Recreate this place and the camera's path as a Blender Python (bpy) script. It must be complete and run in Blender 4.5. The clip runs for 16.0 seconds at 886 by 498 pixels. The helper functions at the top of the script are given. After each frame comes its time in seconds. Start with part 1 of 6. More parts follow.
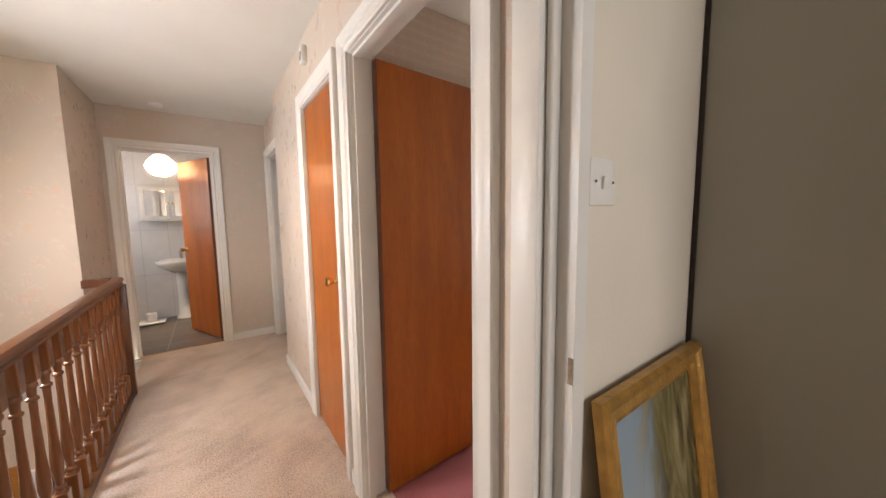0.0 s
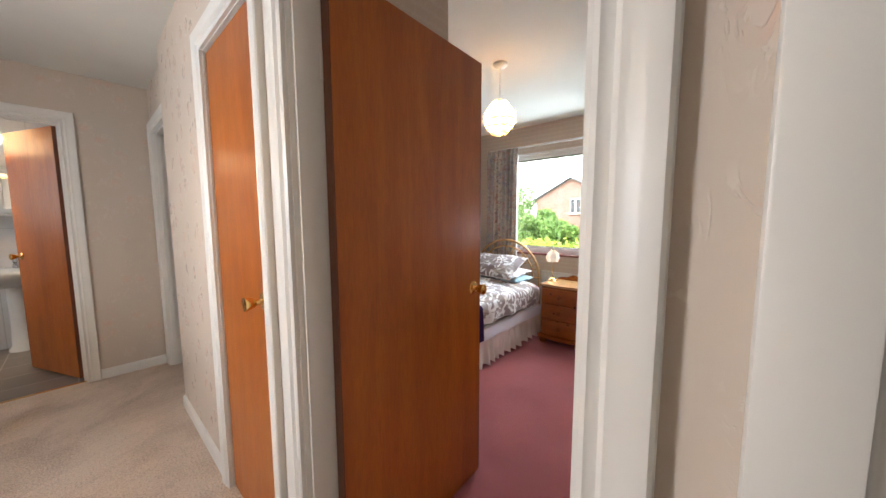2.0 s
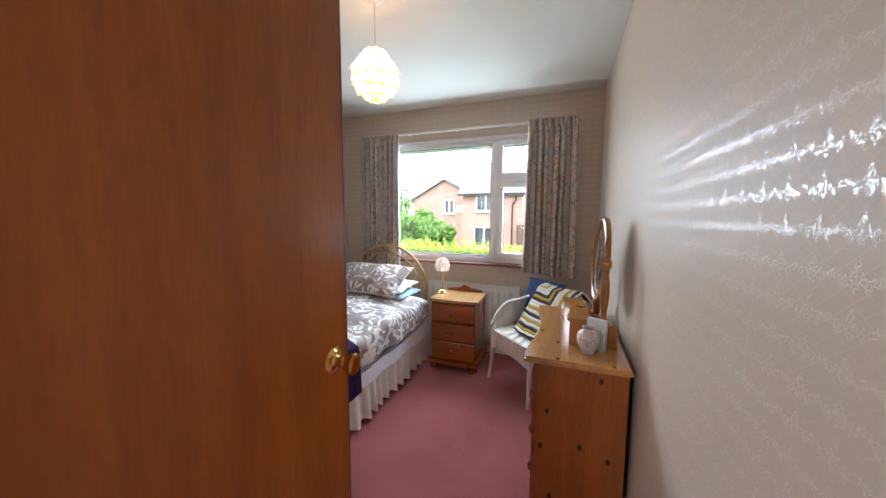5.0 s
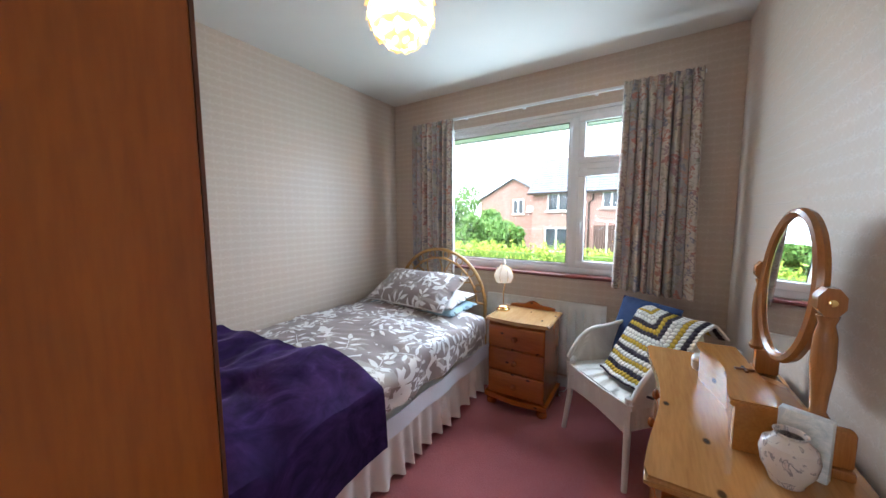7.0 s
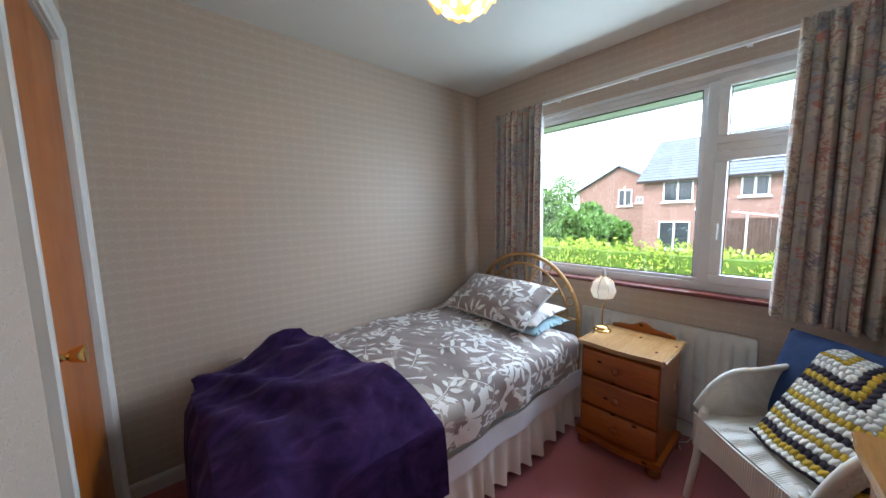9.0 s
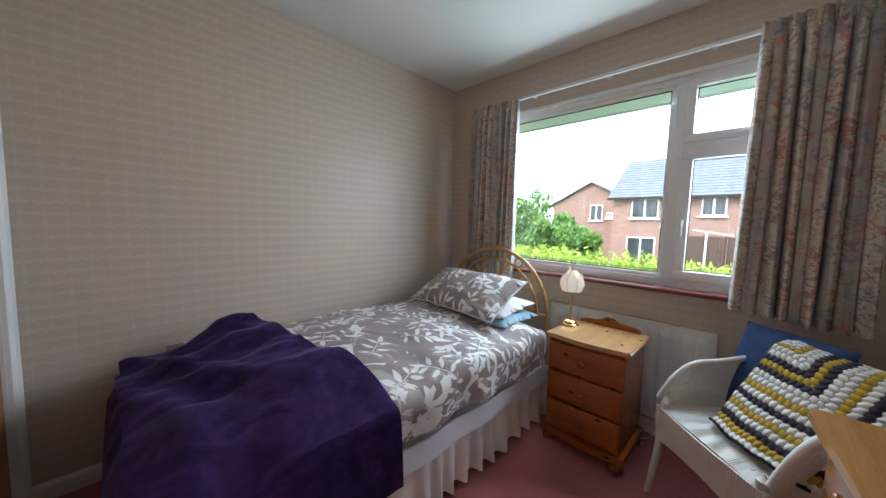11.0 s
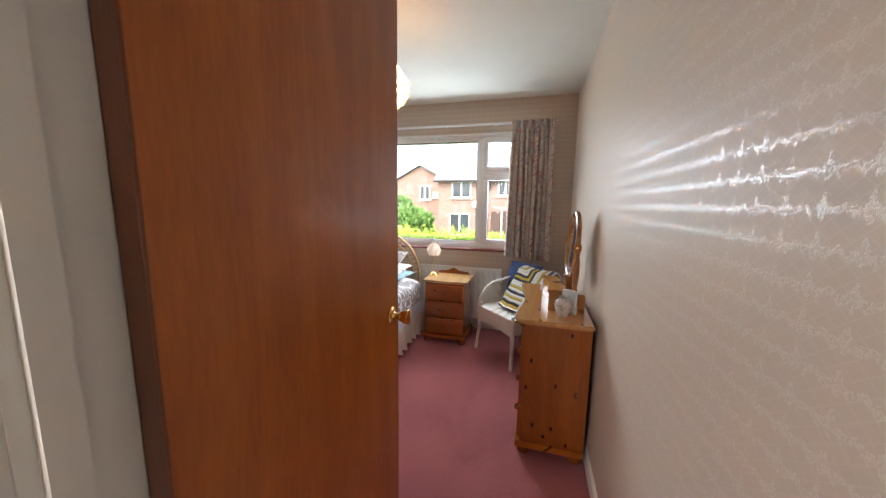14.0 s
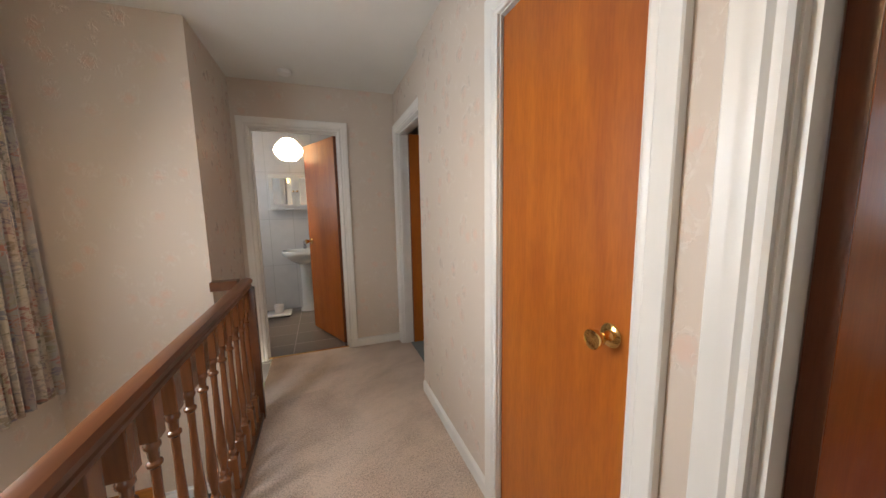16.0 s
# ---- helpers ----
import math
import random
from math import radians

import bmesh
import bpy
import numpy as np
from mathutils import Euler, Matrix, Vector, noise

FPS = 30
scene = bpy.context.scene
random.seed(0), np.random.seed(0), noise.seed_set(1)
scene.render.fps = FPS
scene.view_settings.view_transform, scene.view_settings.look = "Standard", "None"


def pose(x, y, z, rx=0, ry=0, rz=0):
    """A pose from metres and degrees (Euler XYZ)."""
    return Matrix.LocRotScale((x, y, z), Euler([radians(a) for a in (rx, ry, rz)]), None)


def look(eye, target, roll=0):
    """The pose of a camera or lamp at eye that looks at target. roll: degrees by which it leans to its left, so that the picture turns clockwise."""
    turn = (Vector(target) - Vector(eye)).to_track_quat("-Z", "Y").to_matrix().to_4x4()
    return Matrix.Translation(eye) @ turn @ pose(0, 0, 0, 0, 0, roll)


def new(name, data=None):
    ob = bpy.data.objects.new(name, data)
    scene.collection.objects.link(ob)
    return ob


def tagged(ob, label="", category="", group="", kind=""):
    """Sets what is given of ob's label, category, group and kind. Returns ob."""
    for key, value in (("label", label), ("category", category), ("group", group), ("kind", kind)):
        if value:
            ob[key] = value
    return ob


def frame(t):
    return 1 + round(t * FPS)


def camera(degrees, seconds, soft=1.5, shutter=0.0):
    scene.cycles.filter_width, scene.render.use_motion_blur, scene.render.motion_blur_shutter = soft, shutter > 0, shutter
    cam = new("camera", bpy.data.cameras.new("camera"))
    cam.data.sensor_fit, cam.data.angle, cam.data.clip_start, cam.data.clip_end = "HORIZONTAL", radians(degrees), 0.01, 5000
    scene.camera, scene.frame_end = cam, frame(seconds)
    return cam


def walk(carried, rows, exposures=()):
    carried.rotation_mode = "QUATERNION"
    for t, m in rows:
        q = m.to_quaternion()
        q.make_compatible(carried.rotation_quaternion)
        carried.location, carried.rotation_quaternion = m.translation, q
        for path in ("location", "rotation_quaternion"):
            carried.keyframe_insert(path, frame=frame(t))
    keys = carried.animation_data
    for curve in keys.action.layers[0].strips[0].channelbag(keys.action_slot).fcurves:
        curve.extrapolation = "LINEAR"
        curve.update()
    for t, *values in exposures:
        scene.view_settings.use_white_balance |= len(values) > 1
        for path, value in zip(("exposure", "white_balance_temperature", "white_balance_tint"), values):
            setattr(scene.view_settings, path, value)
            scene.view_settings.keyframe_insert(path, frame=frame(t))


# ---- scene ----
cam = camera(107.7, 16.0)
PATH = [
    (0, (-0.005, 0.03, 1.314), (1.153, 1.649, 1.121), -0.8),
    (0.5, (-0.027, 0.079, 1.297), (0.983, 1.795, 1.109), -0.7),
    (1, (-0.004, 0.202, 1.275), (1.091, 1.864, 1.083), -0.6),
    (1.5, (0.045, 0.328, 1.291), (1.325, 1.851, 1.084), -0.4),
    (2, (0.108, 0.479, 1.285), (1.588, 1.81, 1.094), -0.2),
    (2.5, (0.172, 0.553, 1.308), (1.771, 1.735, 1.095), 0.3),
    (3, (0.26, 0.681, 1.309), (1.998, 1.648, 1.094), 0.4),
    (3.5, (0.338, 0.773, 1.307), (2.185, 1.51, 1.092), 0.6),
    (5.8, (0.935, 0.925, 1.288), (2.798, 1.624, 1.094), 0.3),
    (6, (0.987, 0.948, 1.278), (2.825, 1.714, 1.086), 0.5),
    (6.5, (1.107, 0.982, 1.275), (2.873, 1.904, 1.093), 0.2),
    (7, (1.226, 1.01, 1.282), (2.903, 2.084, 1.094), -0.2),
    (7.5, (1.31, 1.015, 1.282), (2.89, 2.227, 1.1), -0.4),
    (8, (1.406, 1.039, 1.278), (2.874, 2.384, 1.091), -0.3),
    (8.5, (1.481, 1.077, 1.267), (2.84, 2.535, 1.095), -0.0),
    (8.7, (1.472, 1.093, 1.337), (2.779, 2.591, 1.124), -1.2),
    (11, (1.543, 1.113, 1.204), (2.962, 2.515, 1.037), 1.6),
    (11.5, (1.422, 1.026, 1.232), (3.082, 2.126, 1.043), 1.0),
    (12, (1.264, 0.963, 1.252), (3.101, 1.724, 1.037), 1.0),
    (12.5, (1.086, 0.939, 1.252), (3.0, 1.472, 1.023), 1.0),
    (13, (0.87, 0.949, 1.283), (2.819, 1.323, 1.039), 1.1),
    (13.5, (0.599, 0.954, 1.314), (2.55, 1.319, 1.069), 0.9),
    (14, (0.349, 0.922, 1.336), (2.253, 1.465, 1.057), 0.9),
    (14.5, (0.144, 0.914, 1.298), (1.917, 1.8, 1.026), 0.5),
    (15, (0.019, 0.949, 1.325), (1.508, 2.255, 1.045), -0.3),
    (15.5, (-0.073, 0.993, 1.296), (1.031, 2.642, 1.047), -0.6),
    (16, (-0.137, 1.108, 1.318), (0.556, 2.965, 1.063), -1.0),
]
# the clip's camera sets its own exposure and white balance on the way
EXPOSURES = [
    (0.0, 0.5, 7100, 17), (0.7, 0.4, 7200, 16), (1.5, 0.3, 6900, 14), (2.5, 0.1, 6400, 12), (3.5, 0.05, 6350, 12),
    (6.0, 0.1, 5950, 10), (7.0, 0.02, 5820, 9), (8.5, -0.3, 5800, 8), (11.0, -0.5, 5900, 7), (12.0, -0.35, 6000, 7), (13.0, -0.2, 6100, 9),
    (14.0, 0.05, 6600, 12), (14.5, 0.0, 6700, 12), (15.5, -0.1, 6600, 11), (16.0, -0.15, 6700, 11),
]
walk(cam, [(t, look(eye, target, roll)) for t, eye, target, roll in PATH], EXPOSURES)

# ---- world, sun, lamps, exposure ----
world = bpy.data.worlds.new("overcast")
scene.world = world
world.use_nodes = True
wn = world.node_tree
bg = wn.nodes["Background"]
sky = wn.nodes.new("ShaderNodeTexSky")
sky.sky_type, sky.sun_disc = "NISHITA", False
sky.sun_elevation, sky.sun_rotation = radians(48), radians(268)
sky.air_density, sky.dust_density = 1.0, 4.0
soft_sky = wn.nodes.new("ShaderNodeMixRGB")
soft_sky.inputs[0].default_value = 0.75
soft_sky.inputs[2].default_value = (40.0, 41.5, 43.0, 1)
wn.links.new(sky.outputs[0], soft_sky.inputs[1])
wn.links.new(soft_sky.outputs[0], bg.inputs[0])
bg.inputs[1].default_value = 0.21
sun_data = bpy.data.lights.new("sun", "SUN")
sun_data.energy, sun_data.angle, sun_data.color = 3.2, radians(15), (1.0, 0.95, 0.88)
sun = new("sun", sun_data)
sun.matrix_world = pose(0, 0, 8, 42, 0, -88)


def area_lamp(name, x, y, z, w, h, energy, rx, rz, color=(0.86, 0.93, 1.0)):
    d = bpy.data.lights.new(name, "AREA")
    d.shape, d.size, d.size_y, d.energy, d.color = "RECTANGLE", w, h, energy, color
    o = new(name, d)
    o.matrix_world = pose(x, y, z, rx, 0, rz)
    return o


def bulb_lamp(name, x, y, z, energy, radius=0.04, color=(1.0, 0.72, 0.42)):
    d = bpy.data.lights.new(name, "POINT")
    d.energy, d.shadow_soft_size, d.color = energy, radius, color
    o = new(name, d)
    o.location = (x, y, z)
    return o


area_lamp("daylight_bedroom_window", 3.87, 1.78, 1.56, 1.70, 0.80, 54, 72, 90, (0.70, 0.85, 1.0))
area_lamp("daylight_stair_window", -1.45, 2.1, 1.35, 0.32, 1.0, 40, 72, -102, (0.80, 0.89, 1.0))
# added fill behind the start, for daylight from an unseen side of the room
area_lamp("daylight_room_window", 1.3, -2.9, 1.5, 2.0, 1.2, 32, 90, 0)
# added cool fill by the solid west wall of the bathroom
area_lamp("daylight_bath_window", -1.55, 5.1, 1.6, 0.7, 0.7, 8, 90, -90)
bulb_lamp("bulb_bedroom", 2.15, 1.77, 1.99, 115, 0.04, (1.0, 0.76, 0.49))
bulb_lamp("bulb_landing", -0.80, 1.74, 2.01, 16)
bulb_lamp("bulb_bath", -0.42, 5.0, 1.95, 150)

# ---- materials ----


class Nodes:
    """A short way to write a node material."""

    def __init__(self, name):
        self.mat = bpy.data.materials.new(name)
        self.mat.use_nodes = True
        self.t = self.mat.node_tree
        self.b = self.t.nodes["Principled BSDF"]

    def add(self, kind, **inputs):
        n = self.t.nodes.new(kind)
        for k, v in inputs.items():
            self.put(n.inputs[k.replace("_", " ")], v)
        return n

    def put(self, socket, v):
        if isinstance(v, bpy.types.NodeSocket):
            self.t.links.new(v, socket)
        else:
            socket.default_value = v

    def math(self, op, a, b=0.0, c=0.0):
        n = self.t.nodes.new("ShaderNodeMath")
        n.operation = op
        for s, v in zip(n.inputs, (a, b, c)):
            self.put(s, v)
        return n.outputs[0]

    def obj(self):
        return self.t.nodes.new("ShaderNodeTexCoord").outputs["Object"]

    def uv(self):
        return self.t.nodes.new("ShaderNodeTexCoord").outputs["UV"]

    def xyz(self, v):
        n = self.add("ShaderNodeSeparateXYZ", Vector=v)
        return n.outputs

    def vec(self, x, y, z=0.0):
        return self.add("ShaderNodeCombineXYZ", X=x, Y=y, Z=z).outputs[0]

    def scaled(self, v, s):
        n = self.t.nodes.new("ShaderNodeMapping")
        self.put(n.inputs["Vector"], v)
        n.inputs["Scale"].default_value = s
        return n.outputs[0]

    def noise(self, v, scale, detail=3.0, rough=0.5, dist=0.0):
        n = self.add("ShaderNodeTexNoise", Vector=v, Scale=scale, Detail=detail, Roughness=rough, Distortion=dist)
        return n.outputs["Fac"]

    def ramp(self, v, *stops):
        n = self.t.nodes.new("ShaderNodeValToRGB")
        self.put(n.inputs[0], v)
        e = n.color_ramp.elements
        while len(e) < len(stops):
            e.new(0.5)
        for el, (p, c) in zip(e, stops):
            el.position = p
            el.color = (*c, 1) if len(c) == 3 else c
        return n.outputs[0]

    def mix(self, f, a, b, blend="MIX"):
        n = self.t.nodes.new("ShaderNodeMixRGB")
        n.blend_type = blend
        for s, v in zip(n.inputs, (f, a, b)):
            if isinstance(v, tuple) and len(v) == 3:
                v = (*v, 1)
            self.put(s, v)
        return n.outputs[0]

    def step(self, v, lo, hi):
        n = self.t.nodes.new("ShaderNodeMapRange")
        n.interpolation_type = "SMOOTHSTEP"
        self.put(n.inputs[0], v)
        n.inputs[1].default_value, n.inputs[2].default_value = lo, hi
        return n.outputs[0]

    def done(self, color=None, rough=None, bump=None, depth=0.001, strength=1.0, **rest):
        if color is not None:
            self.put(self.b.inputs["Base Color"], (*color, 1) if isinstance(color, tuple) and len(color) == 3 else color)
        if rough is not None:
            self.put(self.b.inputs["Roughness"], rough)
        if bump is not None:
            n = self.add("ShaderNodeBump", Height=bump, Distance=depth, Strength=strength)
            self.put(self.b.inputs["Normal"], n.outputs[0])
        for k, v in rest.items():
            self.put(self.b.inputs[k.replace("_", " ")], v)
        return self.mat


def plain(name, color, rough=0.5, vary=0.08, scale=6.0, bump=0.0, bscale=60.0, **rest):
    m = Nodes(name)
    o = m.obj()
    f = m.noise(o, scale, 4)
    dark = tuple(c * (1 - vary) for c in color)
    light = tuple(min(1, c * (1 + vary)) for c in color)
    col = m.ramp(f, (0.3, dark), (0.7, light))
    b = m.noise(o, bscale, 3) if bump else None
    r = m.ramp(m.noise(o, scale * 3, 2), (0.3, (rough * 0.88,) * 3), (0.7, (min(1, rough * 1.12),) * 3))
    return m.done(col, r, b, bump, 1.0, **rest)


def wood(name, dark, light, axis="Z", rough=0.28, stretch=14.0, knots=False, fine=1.0, coat=0.15):
    """Veneer or pine: long grain along one axis, with streaks and knots."""
    m = Nodes(name)
    o = m.obj()
    s = {"X": (1, stretch, stretch), "Y": (stretch, 1, stretch), "Z": (stretch, stretch, 1)}[axis]
    g = m.noise(m.scaled(o, s), 1.6 * fine, 6, 0.6, 0.6)
    broad = m.noise(m.scaled(o, tuple(0.25 * v if v > 1 else 0.5 for v in s)), 1.5, 2)
    col = m.ramp(m.math("ADD", m.math("MULTIPLY", g, 0.55), m.math("MULTIPLY", broad, 0.45)), (0.32, dark), (0.68, light))
    fine_g = m.noise(m.scaled(o, tuple(v * 5 for v in s)), 3, 3)
    col = m.mix(0.28, col, m.ramp(fine_g, (0.35, (0.55, 0.5, 0.45)), (0.6, (1, 1, 1))), "MULTIPLY")
    if knots:
        x, y, z = m.xyz(o)
        flat = {"X": (m.math("MULTIPLY", x, 0.6), m.math("ADD", y, z)), "Y": (m.math("MULTIPLY", y, 0.6), m.math("ADD", x, z)),
                "Z": (m.math("ADD", x, y), m.math("MULTIPLY", z, 0.6))}[axis]
        v = m.add("ShaderNodeTexVoronoi", Vector=m.vec(*flat), Scale=10.0)
        v.voronoi_dimensions = "2D"
        k = m.step(v.outputs["Distance"], 0.045, 0.10)
        pick = m.math("GREATER_THAN", m.xyz(v.outputs["Color"])[0], 0.45)
        k = m.math("MULTIPLY", m.math("SUBTRACT", 1.0, k), pick)
        col = m.mix(k, col, tuple(c * 0.2 for c in dark))
    return m.done(col, m.ramp(m.noise(o, 9, 3), (0.3, (rough * 0.93,) * 3), (0.7, (rough * 1.1,) * 3)), fine_g, 0.0001, 0.35,
                  Coat_Weight=coat, Coat_Roughness=0.18)


def wallpaper_bedroom():
    """Rows of satin starry sprigs over a faint net, on matt cream paper."""
    m = Nodes("embossed_wallpaper")
    x, y, z = m.xyz(m.obj())
    u = m.math("ADD", x, y)
    pitch = 0.047
    fine = m.noise(m.vec(u, z), 170.0, 3, 0.65, 1.0)
    scallop = m.math("PINGPONG", u, 0.015)
    row = m.math("FRACT", m.math("DIVIDE", m.math("ADD", z, m.math("MULTIPLY", scallop, 0.55)), pitch))
    off = m.math("MULTIPLY", m.math("ABSOLUTE", m.math("SUBTRACT", row, 0.5)), pitch)
    star = m.math("SUBTRACT", 1.0, m.step(m.math("PINGPONG", u, 0.030), 0.001, 0.009))
    dot = m.math("SUBTRACT", 1.0, m.step(m.math("PINGPONG", m.math("ADD", u, 0.015), 0.015), 0.0, 0.006))
    reach = m.math("ADD", m.math("ADD", 0.0050, m.math("MULTIPLY", star, 0.012)), m.math("MULTIPLY", dot, 0.003))
    ragged = m.math("MULTIPLY", m.math("SUBTRACT", fine, 0.5), 0.014)
    sprig = m.step(m.math("ADD", m.math("SUBTRACT", reach, off), ragged), -0.0008, 0.0022)
    lace = m.noise(m.vec(u, z), 230.0, 1, 0.5, 0.6)
    sprig = m.math("MULTIPLY", sprig, m.step(lace, 0.43, 0.55))
    # thin slanting threads between the rows
    k = m.math("MULTIPLY", z, 1.28)
    one = m.math("PINGPONG", m.math("ADD", u, k), 0.015)
    two = m.math("PINGPONG", m.math("SUBTRACT", u, k), 0.015)
    net = m.math("SUBTRACT", 1.0, m.step(m.math("ADD", m.math("MINIMUM", one, two), m.math("MULTIPLY", ragged, 0.3)), 0.0008, 0.0028))
    relief = m.math("MAXIMUM", sprig, m.math("MULTIPLY", net, 0.22))
    stain = m.noise(m.obj(), 1.3, 3)
    base = m.mix(relief, (0.565, 0.460, 0.375), (0.66, 0.565, 0.485))
    col = m.mix(0.15, base, m.ramp(stain, (0.3, (0.85, 0.81, 0.77)), (0.7, (1, 1, 1))), "MULTIPLY")
    rough = m.mix(sprig, (0.52,) * 3, (0.27,) * 3)
    gloss = m.mix(sprig, (0.22,) * 3, (0.72,) * 3)
    return m.done(col, rough, m.math("ADD", relief, m.math("MULTIPLY", fine, 0.2)), 0.0002, 0.6, Specular_IOR_Level=gloss)


def wallpaper_landing():
    m = Nodes("floral_wallpaper")
    x, y, z = m.xyz(m.obj())
    u = m.math("ADD", x, y)
    p = m.vec(u, z)
    v = m.add("ShaderNodeTexVoronoi", Vector=p, Scale=9.0)
    petal = m.noise(p, 60.0, 3, 0.6, 1.5)
    flower = m.math("SUBTRACT", 1.0, m.step(m.math("ADD", v.outputs["Distance"], m.math("MULTIPLY", petal, 0.35)), 0.28, 0.52))
    pink = m.mix(m.math("MULTIPLY", flower, 0.5), (0.60, 0.51, 0.43), (0.68, 0.44, 0.34))
    leaf = m.step(m.noise(m.scaled(p, (1, 0.6, 1)), 20.0, 3, 0.6, 3.0), 0.52, 0.57)
    sheen = m.math("MULTIPLY", leaf, m.math("SUBTRACT", 1.0, m.step(v.outputs["Distance"], 0.3, 0.5)))
    # leaf sprays whitened in the colour too, as a painted gloss highlight
    col = m.mix(m.math("MULTIPLY", sheen, 0.4), pink, (0.74, 0.68, 0.61))
    rough = m.mix(sheen, (0.6,) * 3, (0.2,) * 3)
    return m.done(col, rough, sheen, 0.0008, 0.9)


def carpet(name, dark, light, shadow_streak=0.0):
    m = Nodes(name)
    o = m.obj()
    f = m.step(m.noise(o, 120, 4, 0.8), 0.25, 0.70)
    b = m.noise(o, 2.6, 3, 0.6, 0.6)
    mix = m.math("ADD", m.math("MULTIPLY", f, 0.5), m.math("MULTIPLY", b, 0.5))
    if shadow_streak:
        # spindle shadows put into the pile colour as slanting streaks
        w = m.noise(m.scaled(m.add("ShaderNodeVectorRotate", Vector=o, Angle=-0.35).outputs[0], (1.0, 3.5, 1)), 2.2, 2, 0.4, 1.6)
        mix = m.math("ADD", m.math("MULTIPLY", mix, 1 - shadow_streak), m.math("MULTIPLY", w, shadow_streak))
    col = m.ramp(mix, (0.36, dark), (0.62, light))
    return m.done(col, 0.95, f, 0.004, 0.8, Sheen_Weight=0.25, Sheen_Roughness=0.5)


def duvet_print():
    """Taupe cotton with white sprigs: each a stem with seven leaves, two sizes, and pale grey ones between."""
    m = Nodes("leaf_print_cotton")
    uv = m.uv()
    total = ghost = None
    sprig = ((0.02, 0.36, 90, 0.15, 0.055), (-0.11, 0.24, 145, 0.125, 0.05), (0.14, 0.20, 30, 0.13, 0.05), (-0.14, 0.03, 165, 0.13, 0.05),
             (0.15, -0.02, 12, 0.125, 0.048), (-0.12, -0.18, 195, 0.11, 0.042), (0.12, -0.22, -15, 0.11, 0.042))
    for k, (sc, off, turn) in enumerate(((3.7, 0.0, 0.4), (3.9, 3.37, 2.1), (4.6, 7.71, 4.0), (4.1, 5.5, 5.3))):
        mp = m.t.nodes.new("ShaderNodeMapping")
        m.put(mp.inputs["Vector"], uv)
        mp.inputs["Location"].default_value = (off, off * 0.73, 0)
        mp.inputs["Scale"].default_value = (sc, sc, sc)
        v = m.add("ShaderNodeTexVoronoi", Vector=mp.outputs[0], Scale=1.0, Randomness=0.55)
        d = m.t.nodes.new("ShaderNodeVectorMath")
        d.operation = "SUBTRACT"
        m.put(d.inputs[0], mp.outputs[0])
        m.put(d.inputs[1], v.outputs["Position"])
        x, y, _ = m.xyz(d.outputs[0])
        red, green, _ = m.xyz(v.outputs["Color"])
        a = m.math("ADD", m.math("MULTIPLY", red, 5.0), turn)
        ca, sa = m.math("COSINE", a), m.math("SINE", a)
        px = m.math("ADD", m.math("MULTIPLY", x, ca), m.math("MULTIPLY", y, sa))
        py = m.math("SUBTRACT", m.math("MULTIPLY", y, ca), m.math("MULTIPLY", x, sa))
        px = m.math("ADD", px, m.math("MULTIPLY", m.math("MULTIPLY", py, py), 0.2))
        stem = m.math("SUBTRACT", 0.009, m.math("ABSOLUTE", px))
        best = m.math("MINIMUM", m.math("MULTIPLY", stem, 2.0), m.math("SUBTRACT", 0.30, m.math("ABSOLUTE", py)))
        for lx, ly, ang, ln, wd in sprig:
            c, q = math.cos(radians(ang)), math.sin(radians(ang))
            dx, dy = m.math("SUBTRACT", px, lx), m.math("SUBTRACT", py, ly)
            lu = m.math("DIVIDE", m.math("ADD", m.math("MULTIPLY", dx, c), m.math("MULTIPLY", dy, q)), ln)
            lv = m.math("ABSOLUTE", m.math("SUBTRACT", m.math("MULTIPLY", dy, c), m.math("MULTIPLY", dx, q)))
            # pointed at the tip, round at the stem
            half = m.math("MULTIPLY", wd * 0.88, m.math("MULTIPLY", m.math("SUBTRACT", 1.0, m.math("MULTIPLY", lu, lu)), m.math("SUBTRACT", 1.0, m.math("MULTIPLY", lu, 0.35))))
            best = m.math("MAXIMUM", best, m.math("SUBTRACT", half, lv))
        shape = m.math("MULTIPLY", m.step(best, 0.0, 0.006), m.math("GREATER_THAN", green, (0.08, 0.4, 0.6, 0.35)[k]))
        if k == 3:
            ghost = shape
        else:
            total = shape if total is None else m.math("MAXIMUM", total, shape)
    base = m.mix(m.math("MULTIPLY", ghost, 0.55), (0.29, 0.232, 0.222), (0.56, 0.51, 0.46))
    col = m.mix(total, base, (0.82, 0.80, 0.79))
    weave = m.noise(uv, 400.0, 2)
    return m.done(col, 0.65, weave, 0.0004, 0.4, Sheen_Weight=0.1)


